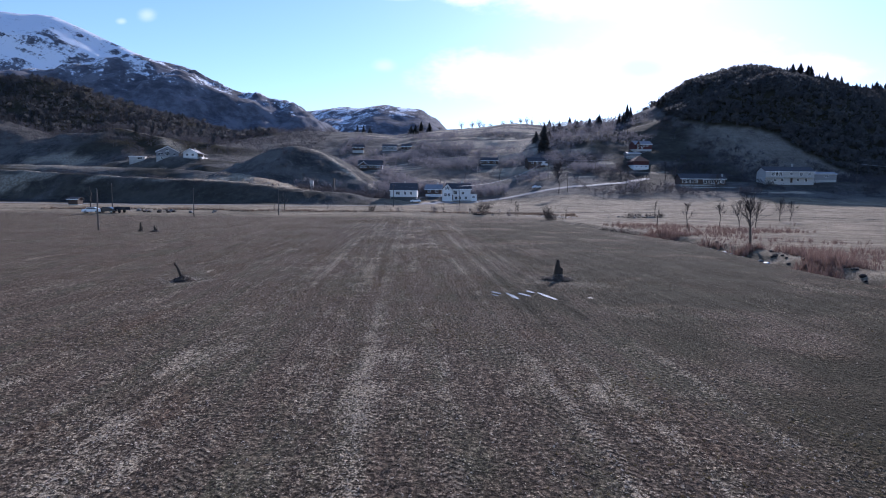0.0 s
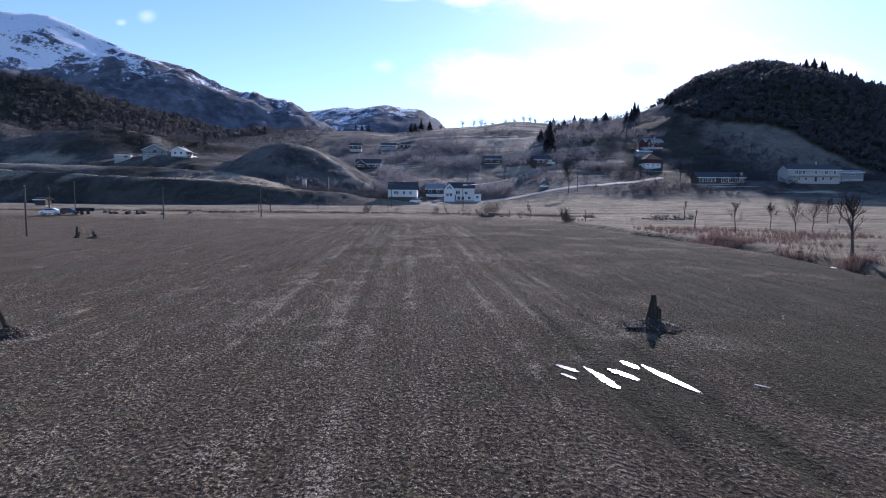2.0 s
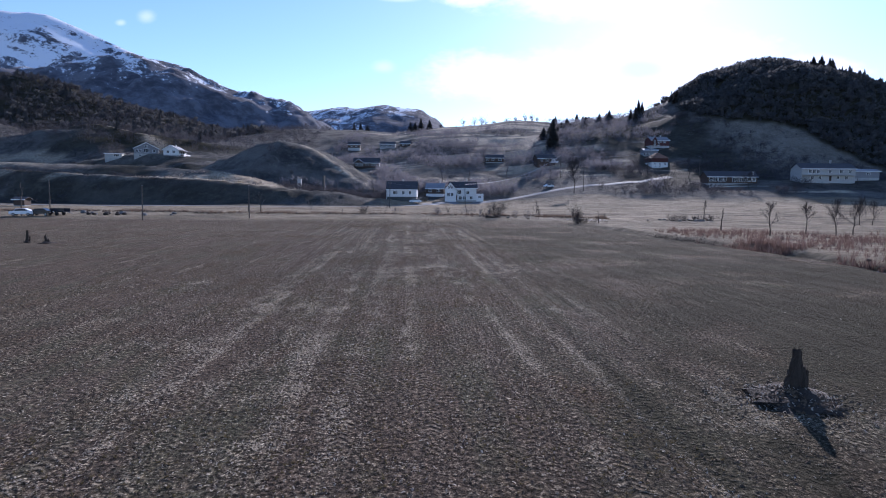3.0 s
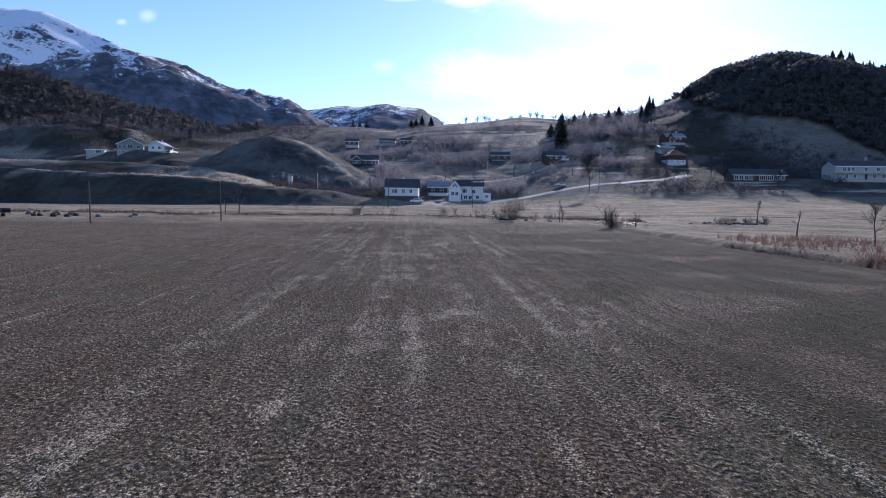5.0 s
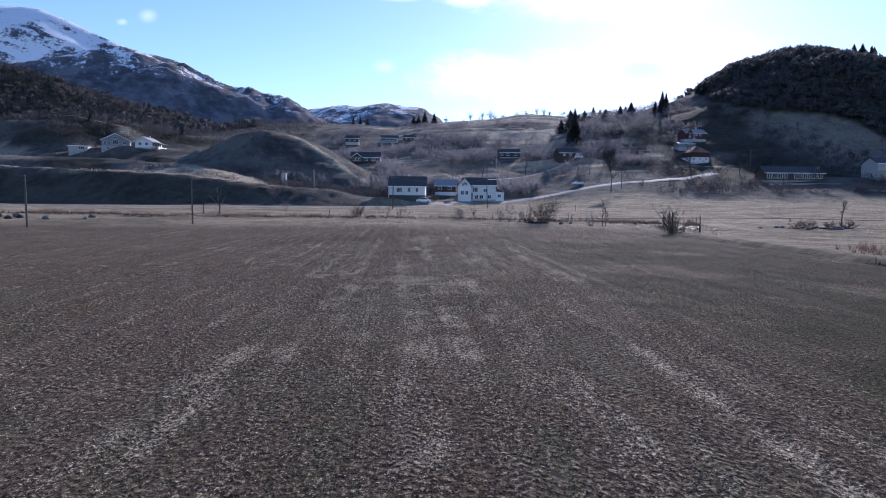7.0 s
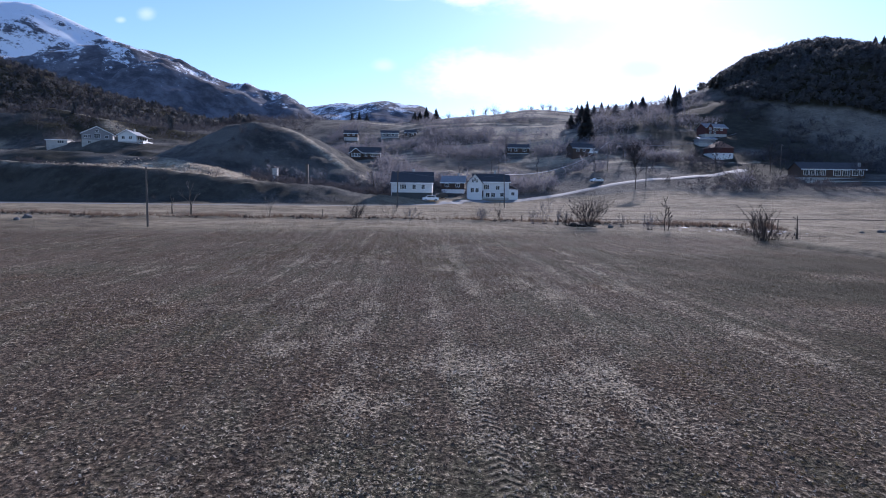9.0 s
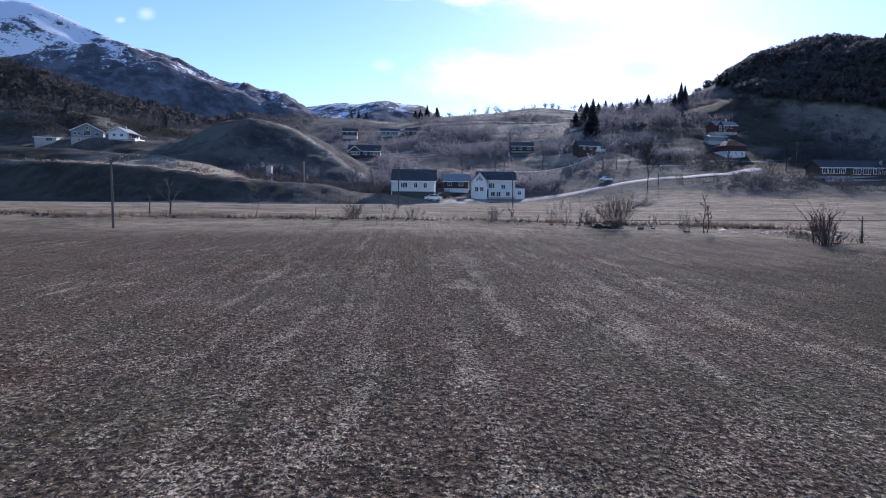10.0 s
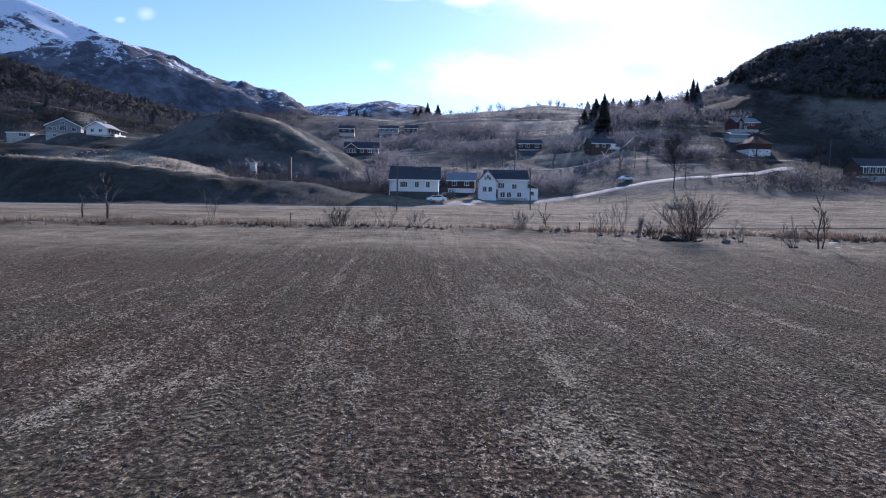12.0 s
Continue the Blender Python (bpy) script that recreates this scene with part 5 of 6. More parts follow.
for k, (bx_, by_) in enumerate(((46.5, 147.0), (49.0, 148.0), (51.5, 147.2), (54.5, 147.6))):
    bare_shrub(bx_, by_, 1.3, 5.0, 24, 90 + k, SHRUB_BARK, "low heap of dark brushwood in the meadow", radius=0.03, spread=0.9)
bare_shrub(-9.0, 240.5, 2.0, 3.0, 22, 30, DARK_TWIGS, "dark clipped bush in the house yard")


# ---- spruces ----
def spruce(x, y, tall, wide, seed, label="dark spruce on the skyline"):
    rnd = random.Random(seed)
    z = height_at(x, y)
    ob = thing("spruce", pose(x, y, z - 0.4), label, "tree", "skyline spruces")
    part("trunk", Solid().tube([(0, 0, 0), (0, 0, tall * 0.5), (0, 0, tall)], [wide * 0.05, wide * 0.035, 0.02], 6), BARK, ob)
    s = Solid()
    wide, rows = wide * 1.5, int(tall * 2.4)
    for r_ in range(rows):
        f = r_ / rows
        level = tall * (0.08 + 0.92 * f)
        reach = wide * 0.5 * (1 - f) ** 0.85 * rnd.uniform(0.75, 1.1) + 0.12
        for k in range(12):
            w_ = rnd.uniform(0, 6.28)
            l_ = reach * rnd.uniform(0.55, 1.15)
            c_, s_ = math.cos(w_), math.sin(w_)
            drop = l_ * rnd.uniform(0.15, 0.5)
            half = 0.16 + l_ * 0.26
            s.poly((0, 0, level + 0.25), (c_ * l_ * 0.6 - s_ * half, s_ * l_ * 0.6 + c_ * half, level - drop * 0.5), (c_ * l_, s_ * l_, level - drop), (c_ * l_ * 0.6 + s_ * half, s_ * l_ * 0.6 - c_ * half, level - drop * 0.6))
            s.poly((0, 0, level - 0.1), (c_ * l_ * 0.8, s_ * l_ * 0.8, level - drop * 0.6), (c_ * l_ * 0.55, s_ * l_ * 0.55, level - drop - half * 0.9))
    part("crown", s, SPRUCE, ob)
    return ob


for k, (x, y, tall, wide) in enumerate([(-26.6, 560, 12, 6), (-18.8, 560, 10, 6.5), (-31.8, 560, 9, 6), (-36.1, 560, 8.5, 6), (90.8, 540, 7, 5), (109.2, 540, 10, 6), (114, 538, 8.5, 6), (119.5, 540, 9, 6), (129.2, 520, 9, 7), (84, 476, 6, 5), (88.5, 478, 9, 6), (102, 474, 7, 5.5), (111, 470, 8, 5), (118.9, 472, 10, 7.5), (61, 378, 20, 8.5), (145, 486, 13, 5), (148, 487, 11, 5), (171, 478, 10, 6), (134.8, 460, 13, 5), (131.6, 461, 11, 5), (171.5, 490, 7, 5), (276, 484, 10, 7), (284, 487, 13, 8), (289, 485, 13, 8), (293, 488, 14, 8), (309, 492, 15, 7), (322, 494, 16, 6), (336, 496, 10, 8), (368, 518, 10, 8), (380, 518, 10, 8), (-92.6, 596, 9, 4.5), (-86.5, 597, 9.5, 4.5), (-80, 597, 8, 4.5), (67.5, 420, 14, 9.5), (62.5, 424, 9, 7), (72, 426, 8, 7)]):
    spruce(x, y, tall, wide, 100 + k)


def skyline_tree(x, y, tall, wide, seed):
    return bare_shrub(x, y, tall * 0.85, wide * 1.3, 26, seed, DARK_TWIGS, "round bare tree on the skyline", "bare_tree", 0.0, 0.06, 0.8)


for k, (x, y, tall, wide) in enumerate([(12, 575, 7.5, 6), (22, 575, 7.5, 6), (-9, 573, 5, 7), (52, 573, 5, 8), (68, 566, 7, 4), (74, 565, 8, 4), (79, 566, 6, 4), (60, 573, 5, 6), (40, 575, 4, 8), (33, 575, 4.5, 6)]):
    skyline_tree(x, y, tall, wide, 300 + k)
tagged(bare_shrub(29, 572, 7, 9, 60, 320, DARK_TWIGS, "dense round dark bush on the skyline"), group="skyline bushes")


# ---- far woods: many plants in one mesh ----
def scatter(name, xyz, base_v, base_f, sizes, mat, label, category, stretch=None, tilt=0.0):
    """Copies of one or more small shapes, joined into one mesh, each turned and sized by chance."""
    n = len(xyz)
    kinds = rng.integers(0, len(base_v), n)
    turn = rng.uniform(0, 2 * np.pi, n)
    all_v, all_f, count = [], [], 0
    for k in range(len(base_v)):
        pick = kinds == k
        if not pick.any():
            continue
        v, f = np.asarray(base_v[k], float), np.asarray(base_f[k])
        c, s = np.cos(turn[pick]), np.sin(turn[pick])
        size = sizes[pick][:, None]
        jit = 1 + rng.uniform(-0.2, 0.2, (pick.sum(), len(v)))
        vx = (v[None, :, 0] * c[:, None] - v[None, :, 1] * s[:, None]) * size * jit
        vy = (v[None, :, 0] * s[:, None] + v[None, :, 1] * c[:, None]) * size * jit
        vz = v[None, :, 2] * size * (1 if stretch is None else stretch[pick][:, None])
        if tilt:
            vx = vx + vz * rng.normal(0, tilt, (pick.sum(), 1))
            vy = vy + vz * rng.normal(0, tilt, (pick.sum(), 1))
        p = xyz[pick]
        block = np.stack([vx + p[:, :1], vy + p[:, 1:2], vz + p[:, 2:]], -1).reshape(-1, 3)
        faces = (f[None] + (np.arange(pick.sum()) * len(v))[:, None, None]).reshape(-1, f.shape[1]) + count
        all_v.append(block)
        all_f.append(faces)
        count += len(block)
    return tagged(new(name, mesh_of(name, np.concatenate(all_v), np.concatenate(all_f), mat)), label, category, kind="stuff")


def cone_tree(seed, layers=5, sides=10):
    """A small ragged conifer, one unit tall: star-shaped whorls of drooping boughs."""
    g = np.random.default_rng(seed)
    v, f = [], []
    girth = 0.24 + 0.05 * (seed % 3)
    for k in range(layers):
        a, top = k / layers, min(1.0, (k + 1.9) / layers)
        r = girth * (1 - a) ** 0.75 + 0.015
        i = len(v)
        v.append((g.normal(0, 0.01), g.normal(0, 0.01), top))
        for s in range(sides):
            w_ = 2 * np.pi * (s + g.uniform(-0.35, 0.35)) / sides
            q = r * (g.uniform(0.85, 1.35) if s % 2 else g.uniform(0.25, 0.5))
            v.append((q * np.cos(w_), q * np.sin(w_), 0.02 + a * 0.95 + (0 if s % 2 else 0.10) - g.uniform(0, 0.06)))
        f += [(i, i + 1 + s, i + 1 + (s + 1) % sides) for s in range(sides)]
    return v, f


def twig_tree(seed, count=30):
    """A small bare tree, one unit tall: a short trunk and a round haze of slender twigs."""
    g = np.random.default_rng(seed)
    v, f = [], []
    v += [(-0.015, 0, 0), (0.015, 0, 0), (g.normal(0, 0.05), g.normal(0, 0.05), 0.6)]
    f.append((0, 1, 2))
    for k in range(count):
        h = g.uniform(0.05, 0.45)
        w_, up = g.uniform(0, 6.28), g.uniform(-0.1, 1.2)
        d = np.array((np.cos(w_) * np.cos(up), np.sin(w_) * np.cos(up), np.sin(up)))
        a = np.array((0.02 * np.cos(w_), 0.02 * np.sin(w_), h)) + d * g.uniform(0, 0.18)
        b = a + d * g.uniform(0.2, 0.42)
        n = np.cross(d, (0.3, 0.2, 1.0))
        n = n / np.linalg.norm(n) * 0.009
        i = len(v)
        v += [tuple(a - n), tuple(a + n), tuple(b)]
        f.append((i, i + 1, i + 2))
        for _ in range(2):
            m = a + (b - a) * g.uniform(0.3, 0.9)
            e = m + (d * 0.6 + g.normal(0, 0.6, 3)) * g.uniform(0.10, 0.22)
            i = len(v)
            v += [tuple(m - n * 0.6), tuple(m + n * 0.6), tuple(e)]
            f.append((i, i + 1, i + 2))
    return v, f


def sown(count, x0, x1, y0, y1, keep):
    x, y = rng.uniform(x0, x1, count), rng.uniform(y0, y1, count)
    z = height(x, y)
    ok = rng.uniform(0, 1, count) < keep(x, y, z)
    return np.stack([x[ok], y[ok], z[ok]], -1)


cones = [cone_tree(k) for k in range(6)]
CV, CF = [c_[0] for c_ in cones], [c_[1] for c_ in cones]
twigs = [twig_tree(k) for k in range(6)]
TV, TF = [c_[0] for c_ in twigs], [c_[1] for c_ in twigs]



def round_tree(seed, count=34):
    """A small round-headed pine, one unit tall: a stem and an uneven head of ragged needle clumps."""
    g = np.random.default_rng(seed)
    v, f = [(-0.02, 0, 0), (0.02, 0, 0), (0, 0, 0.7)], [(0, 1, 2)]
    lobes = [(g.normal(0, 0.13), g.normal(0, 0.13), g.uniform(0.45, 0.72), g.uniform(0.17, 0.29)) for _ in range(5)]
    for k in range(count):
        ox, oy, oz, r = lobes[k % 5]
        d = g.normal(0, 1, 3)
        d /= np.linalg.norm(d)
        c = np.array((ox, oy, oz)) + d * r * g.uniform(0.6, 1.0) * (1, 1, 0.8)
        a = np.cross(d, g.normal(0, 1, 3))
        a = a / np.linalg.norm(a) * g.uniform(0.06, 0.13)
        b = np.cross(d, a) * g.uniform(0.8, 1.3)
        i = len(v)
        v += [tuple(c - a - b * 0.5), tuple(c + a - b * 0.5), tuple(c + b + d * 0.05)]
        f.append((i, i + 1, i + 2))
    return v, f


pines = [round_tree(70 + k) for k in range(7)]
PV, PF = [c_[0] for c_ in pines], [c_[1] for c_ in pines]
sparse = [twig_tree(40 + k, 13) for k in range(6)]
SV, SF = [c_[0] for c_ in sparse], [c_[1] for c_ in sparse]


def right_wood(x, y, z):
    return wood_edge(x, y) * (y < 535) * smooth(z, 14, 22)


p_ = sown(5200, 150, 520, 300, 535, lambda x, y, z: right_wood(x, y, z) * (0.12 + 0.88 * smooth(x + 14 * fractal(x, y, 40, 3, 67), 268, 292)))
scatter("spruce_wood", p_ - (0, 0, 0.5), CV, CF, rng.uniform(4.5, 7.0, len(p_)), SPRUCE, "dense dark spruce wood covering the right-hand hill", "forest", rng.uniform(0.7, 1.1, len(p_)))
p_ = sown(11000, 150, 520, 300, 535, right_wood)
scatter("hill_pine_wood", p_ - (0, 0, 0.8), PV, PF, rng.uniform(4.0, 8.2, len(p_)) * (1 - 0.35 * smooth(p_[:, 0], 250, 275)), SPRUCE, "dense round-headed dark pine wood covering the right-hand hill", "forest", rng.uniform(0.85, 1.15, len(p_)))


def left_wood(x, y, z):
    return smooth(fractal(x, y, 120, 4, 61), -0.12, 0.25) * smooth(z, 30, 55) * (1 - smooth(z, 140, 190)) * (y > 400 + 0.1 * np.abs(x + 300)) * 0.9 * (1 - smooth(x, -150, -110))


p_ = sown(6500, -760, -110, 400, 900, left_wood)
scatter("pine_wood", p_ - (0, 0, 0.5), CV[:3] + PV[:4], CF[:3] + PF[:4], rng.uniform(6.0, 10.0, len(p_)), SPRUCE, "dark mixed conifer wood on the slope under the snowy mountain", "forest", rng.uniform(0.6, 1.0, len(p_)))


p_ = sown(24000, -760, -100, 352, 900, lambda x, y, z: np.clip(left_wood(x, y, z) + 0.45 * smooth(z, 25, 36) * (x < -90 - 0.1 * (y - 352)) * (1 - smooth(z, 150, 210)), 0, 0.8))
scatter("leafless_wood", p_ - (0, 0, 0.3), SV, SF, rng.uniform(4.0, 8.5, len(p_)), DARK_TWIGS, "dark leafless wood on the slope under the snowy mountain", "forest")


def clear_of(x, y):
    """Zero close in front of and on the house plots."""
    free = np.ones(x.shape)
    for ob in scene.objects:
        if ob.get("category") == "house":
            hx, hy = ob.matrix_basis.translation[:2]
            free = free * (1 - np.exp(-(((x - hx) / 10) ** 2 + ((y - hy + 9) / 20) ** 4)) > 0.45)
    for lx, ly, rx, ry in LAWNS:
        free = free * (np.hypot((x - lx) / (rx + 1), (y - ly + 3) / (ry + 5)) > 1)
    road_line = [(-50, 200), (-28, 208), (-12, 225), (4, 244), (20, 258), (36, 268), (56, 274), (80, 280), (100, 296)]
    for (ax, ay), (bx, by) in zip(road_line, road_line[1:]):
        s = np.clip(((x - ax) * (bx - ax) + (y - ay) * (by - ay)) / ((bx - ax) ** 2 + (by - ay) ** 2), 0, 1)
        free = free * (np.hypot(x - ax - s * (bx - ax), y - ay - s * (by - ay)) > 4.5)
    return free


def mid_scrub(x, y, z):
    patchy = (1 - smooth(x, 72, 90)) * smooth(fractal(x, y, 45, 3, 71), -0.25, 0.05) * smooth(y, 252, 270) * (1 - smooth(y, 450, 520))
    right = 0.5 * smooth(x, 72, 90) * smooth(y, 380, 400) * (1 - smooth(x, 130, 170))
    strips_open = 1 - 0.85 * smooth(fractal(x / 4, y, 11, 3, 77), 0.04, 0.2) * (y > 300) * (x < 110)
    return strips_open * clear_of(x, y) * np.clip(patchy + right, 0, 0.9) * (hill(x, y, *HILLS["knoll"]) < 6) * (hill(x, y, *HILLS["spur"]) < 30)


p_ = sown(5200, -80, 200, 246, 330, mid_scrub)
scatter("bare_wood", p_ - (0, 0, 0.2), TV, TF, rng.uniform(2.5, 7.5, len(p_)), TWIGS, "leafless grey-brown birch and alder scrub on the slope", "woodland")
p_ = sown(13000, -80, 230, 330, 530, mid_scrub)
scatter("upper_bare_wood", p_ - (0, 0, 0.2), SV, SF, rng.uniform(3.0, 8.0, len(p_)), TWIGS, "leafless grey-brown scrub high on the slope", "woodland")
p_ = sown(900, -62, -20, 232, 262, lambda x, y, z: 0.55 * clear_of(x, y) * (hill(x, y, *HILLS["knoll"]) < 9))
scatter("bare_thicket", p_ - (0, 0, 0.2), TV, TF, rng.uniform(1.5, 4.0, len(p_)), DARK_TWIGS, "leafless brown thicket at the foot of the knoll", "woodland")
p_ = sown(5000, -420, -64, 208, 420, lambda x, y, z: 0.6 * smooth(fractal(x, y, 40, 3, 81), 0.0, 0.3) * smooth(np.abs(y - 245), 12, 30) * clear_of(x, y))
scatter("heath_scrub", p_ - (0, 0, 0.2), TV, TF, rng.uniform(1.0, 4.0, len(p_)), DARK_TWIGS, "dark leafless scrub on the left-hand slopes", "woodland")
p_ = sown(13000, 62, 330, 246, 445, lambda x, y, z: 0.55 * smooth(fractal(x, y, 40, 3, 82) + 0.35 * (1 - smooth(y, 290, 320)), 0.0, 0.3) * clear_of(x, y) * (1 - 0.93 * smooth(hill(x, y, *HILLS["spur"]), 9, 16) * smooth(x, 165, 185)))
scatter("hill_scrub", p_ - (0, 0, 0.2), TV, TF, rng.uniform(1.5, 5.0, len(p_)), DARK_TWIGS, "dark leafless scrub on the brown hillside", "woodland")


p_ = sown(5200, -330, -60, 205, 236, lambda x, y, z: 0.8 * smooth(fractal(x, y, 12, 3, 83), -0.15, 0.2) * (1 - 0.8 * smooth(x, -112, -102) * smooth(y - 222 - np.maximum(0, -x - 94) * 0.13, -1, 2)))
scatter("bank_scrub", p_ - (0, 0, 0.2), SV, SF, rng.uniform(0.7, 2.4, len(p_)), DARK_TWIGS, "low dark leafless scrub on the face of the bank", "woodland")
# ---- grass and reeds ----
def blades(seed, count=7, width=0.035, lean=0.35):
    """A tuft of blades, one unit tall."""
    g = np.random.default_rng(seed)
    v, f = [], []
    for k in range(count):
        w_, o = g.uniform(0, 6.28), g.normal(0, 0.10, 2)
        t, tall = g.normal(0, lean, 2), g.uniform(0.55, 1.0)
        i = len(v)
        dx, dy = width * np.cos(w_), width * np.sin(w_)
        v += [(o[0] - dx, o[1] - dy, 0), (o[0] + dx, o[1] + dy, 0), (o[0] + t[0] * tall, o[1] + t[1] * tall, tall)]
        f.append((i, i + 1, i + 2))
    return v, f


tufts = [blades(k, 9, 0.022, 0.3) for k in range(6)]
GV, GF = [c_[0] for c_ in tufts], [c_[1] for c_ in tufts]
wide_tufts = [blades(20 + k, 6, 0.12, 0.7) for k in range(6)]
WV, WF = [c_[0] for c_ in wide_tufts], [c_[1] for c_ in wide_tufts]

# reeds along the creek
p_ = sown(42000, 26, 48, 30, 135, lambda x, y, z: (1 - smooth(y, 84, 98)) * np.exp(-((x - creek_x(y) - 2.6) / 2.2) ** 2) * smooth(fractal(x, y, 8, 3, 91), -0.25, 0.15))
scatter("reeds", p_, GV, GF, rng.uniform(0.4, 1.6, len(p_)) * rng.uniform(0.5, 1, len(p_)), REED, "russet dry reeds and brambles along the creek", "reeds", tilt=0.1)
p_ = sown(7000, 30, 75, 45, 125, lambda x, y, z: smooth(fractal(x, y, 14, 3, 92), 0.0, 0.3) * smooth(x - creek_x(y), 2, 6) * 0.9)
scatter("meadow_reeds", p_, GV, GF, rng.uniform(0.4, 1.1, len(p_)), REED, "russet dry tussocks in the wet meadow", "reeds", tilt=0.1)
p_ = sown(9000, 24, 60, 92, 150, lambda x, y, z: np.exp(-((x - creek_x(y) - 1.5) / 2.4) ** 2) * smooth(fractal(x, y, 9, 3, 98), -0.1, 0.2) * 0.6)
scatter("ditch_scrub", p_ - (0, 0, 0.1), SV, SF, rng.uniform(0.5, 1.5, len(p_)), SHRUB_BARK, "low dark leafless scrub along the ditch", "woodland")
# dry weeds along the field's far boundary
x_ = rng.uniform(-110, 34, 12000)
y_ = boundary_y(x_) + rng.normal(0.7, 1.2, 12000)
ok_ = rng.uniform(0, 1, 12000) < 0.15 + 0.85 * smooth(fractal(x_, y_, 5, 3, 94), -0.15, 0.25)
p_ = np.stack([x_, y_, height(x_, y_)], -1)[ok_]
scatter("boundary_weeds", p_, GV, GF, rng.uniform(0.3, 1.2, len(p_)) * rng.uniform(0.4, 1, len(p_)), DRY_GRASS, "dry pale weeds and grasses along the field boundary", "grass", tilt=0.1)

# pale grass on the open bank, and sods along the ditch
p_ = sown(16000, -140, -58, 219, 256, lambda x, y, z: smooth(y - 222 - np.maximum(0, -x - 94) * 0.13, -1, 2) * (1 - smooth(y, 244, 256)) * smooth(x, -112, -102) * (0.1 + 0.9 * smooth(fractal(x, y, 6, 3, 96), -0.2, 0.2)))
scatter("bank_grass", p_, WV, WF, rng.uniform(0.25, 0.7, len(p_)), STRAW_BITS, "pale dead grass on the open top of the bank", "grass")

# ---- the mown field near the way ----
def lump(seed):
    """A flat irregular clod, one unit across."""
    g = np.random.default_rng(seed)
    v = [(g.normal(0, 0.1), g.normal(0, 0.1), g.uniform(0.14, 0.36))]
    for s in range(5):
        w_ = 2 * np.pi * (s + g.uniform(-0.3, 0.3)) / 5
        r = g.uniform(0.3, 0.6)
        v.append((r * np.cos(w_), r * np.sin(w_), -0.12))
    return v, [(0, 1 + s, 1 + (s + 1) % 5) for s in range(5)]


def chip(seed):
    """A curled bit of straw or dry leaf, one unit long."""
    g = np.random.default_rng(seed)
    a, b = g.uniform(0.10, 0.22), g.uniform(0.15, 0.45)
    v = [(-0.5, -a, 0.05), (-0.45, a, 0.12), (0.0, -a, b), (0.05, a, b + 0.06), (0.5, 0, g.uniform(0.0, 0.25))]
    return v, [(0, 2, 1), (1, 2, 3), (2, 4, 3)]


lumps, chips = [lump(k) for k in range(8)], [chip(k) for k in range(8)]


def corridor(count, wide):
    """Places strewn along the way, closer together near it."""
    y = rng.uniform(4, 150, count)
    x = -0.1 * y + rng.normal(0, wide, count)
    ok = (x > -60) & (x < creek_x(y) - 1.5) & (rng.uniform(0, 1, count) < 1 - smooth(y, 118, 150))
    x, y = x[ok], y[ok]
    return x, y, height(x, y)


def strewn(name, count, wide, keep, kinds, sizes, mat, label, category, lift=0.0, tilt=0.0, stretch=None):
    x, y, z = corridor(count, wide)
    ok = rng.uniform(0, 1, len(x)) < keep(x, y)
    p = np.stack([x[ok], y[ok], z[ok] + lift], -1)
    size = rng.uniform(*sizes, len(p)) * rng.uniform(0.6, 1.0, len(p))
    st = None if stretch is None else rng.uniform(*stretch, len(p))
    return scatter(name, p, [k[0] for k in kinds], [k[1] for k in kinds], size, mat, label, category, st, tilt)


strewn("clods", 170000, 8.5, lambda x, y: 0.5 + 0.5 * smooth(fractal(x, y, 5, 3, 14), -0.2, 0.3), lumps, (0.05, 0.13), CLODS, "small dark clods of earth and dung on the field", "clods")
strewn("straw", 330000, 8.5, lambda x, y: 0.14 + 0.86 * litter(x, y), chips, (0.035, 0.11), STRAW_BITS, "pale bits of straw lying in strips on the field", "straw", 0.01)
strewn("field_grass", 80000, 11, lambda x, y: smooth(fractal(x, y, 7, 3, 15), -0.1, 0.3), wide_tufts, (0.04, 0.10), TUFTS, "short dull green grass tufts on the mown field", "grass")

x_ = rng.uniform(-110, 30, 2600)
y_ = boundary_y(x_) + rng.normal(-0.6, 0.7, 2600)
ok_ = fractal(x_, y_, 4, 3, 97) > -0.1
p_ = np.stack([x_, y_, height(x_, y_)], -1)[ok_]
scatter("ditch_sods", p_, [k[0] for k in lumps], [k[1] for k in lumps], rng.uniform(0.2, 0.8, len(p_)), CLODS, "dark sods of earth along the shallow ditch", "clods", rng.uniform(0.8, 1.6, len(p_)))

# ---- old hay-rack stumps ----
def mound(name, r, tall, seed, parent):
    g = np.random.default_rng(seed)
    s, rings = Solid(), 6
    v = [(0, 0, tall)]
    for k in range(1, rings + 1):
        for a in range(16):
            w_ = 2 * math.pi * a / 16
            q = r * k / rings * (1 + g.normal(0, 0.16))
            v.append((q * math.cos(w_), q * math.sin(w_), tall * max(0, 1 - (k / rings)) ** 1.3 + g.normal(0, 0.13) * tall - (0.12 if k == rings else 0)))
    s.v = v
    s.f = [(0, 1 + a, 1 + (a + 1) % 16) for a in range(16)]
    for k in range(rings - 1):
        for a in range(16):
            b_ = (a + 1) % 16
            s.f.append((1 + k * 16 + a, 1 + (k + 1) * 16 + a, 1 + (k + 1) * 16 + b_, 1 + k * 16 + b_))
    return part(name, s, EARTH, parent, smooth_it=True)


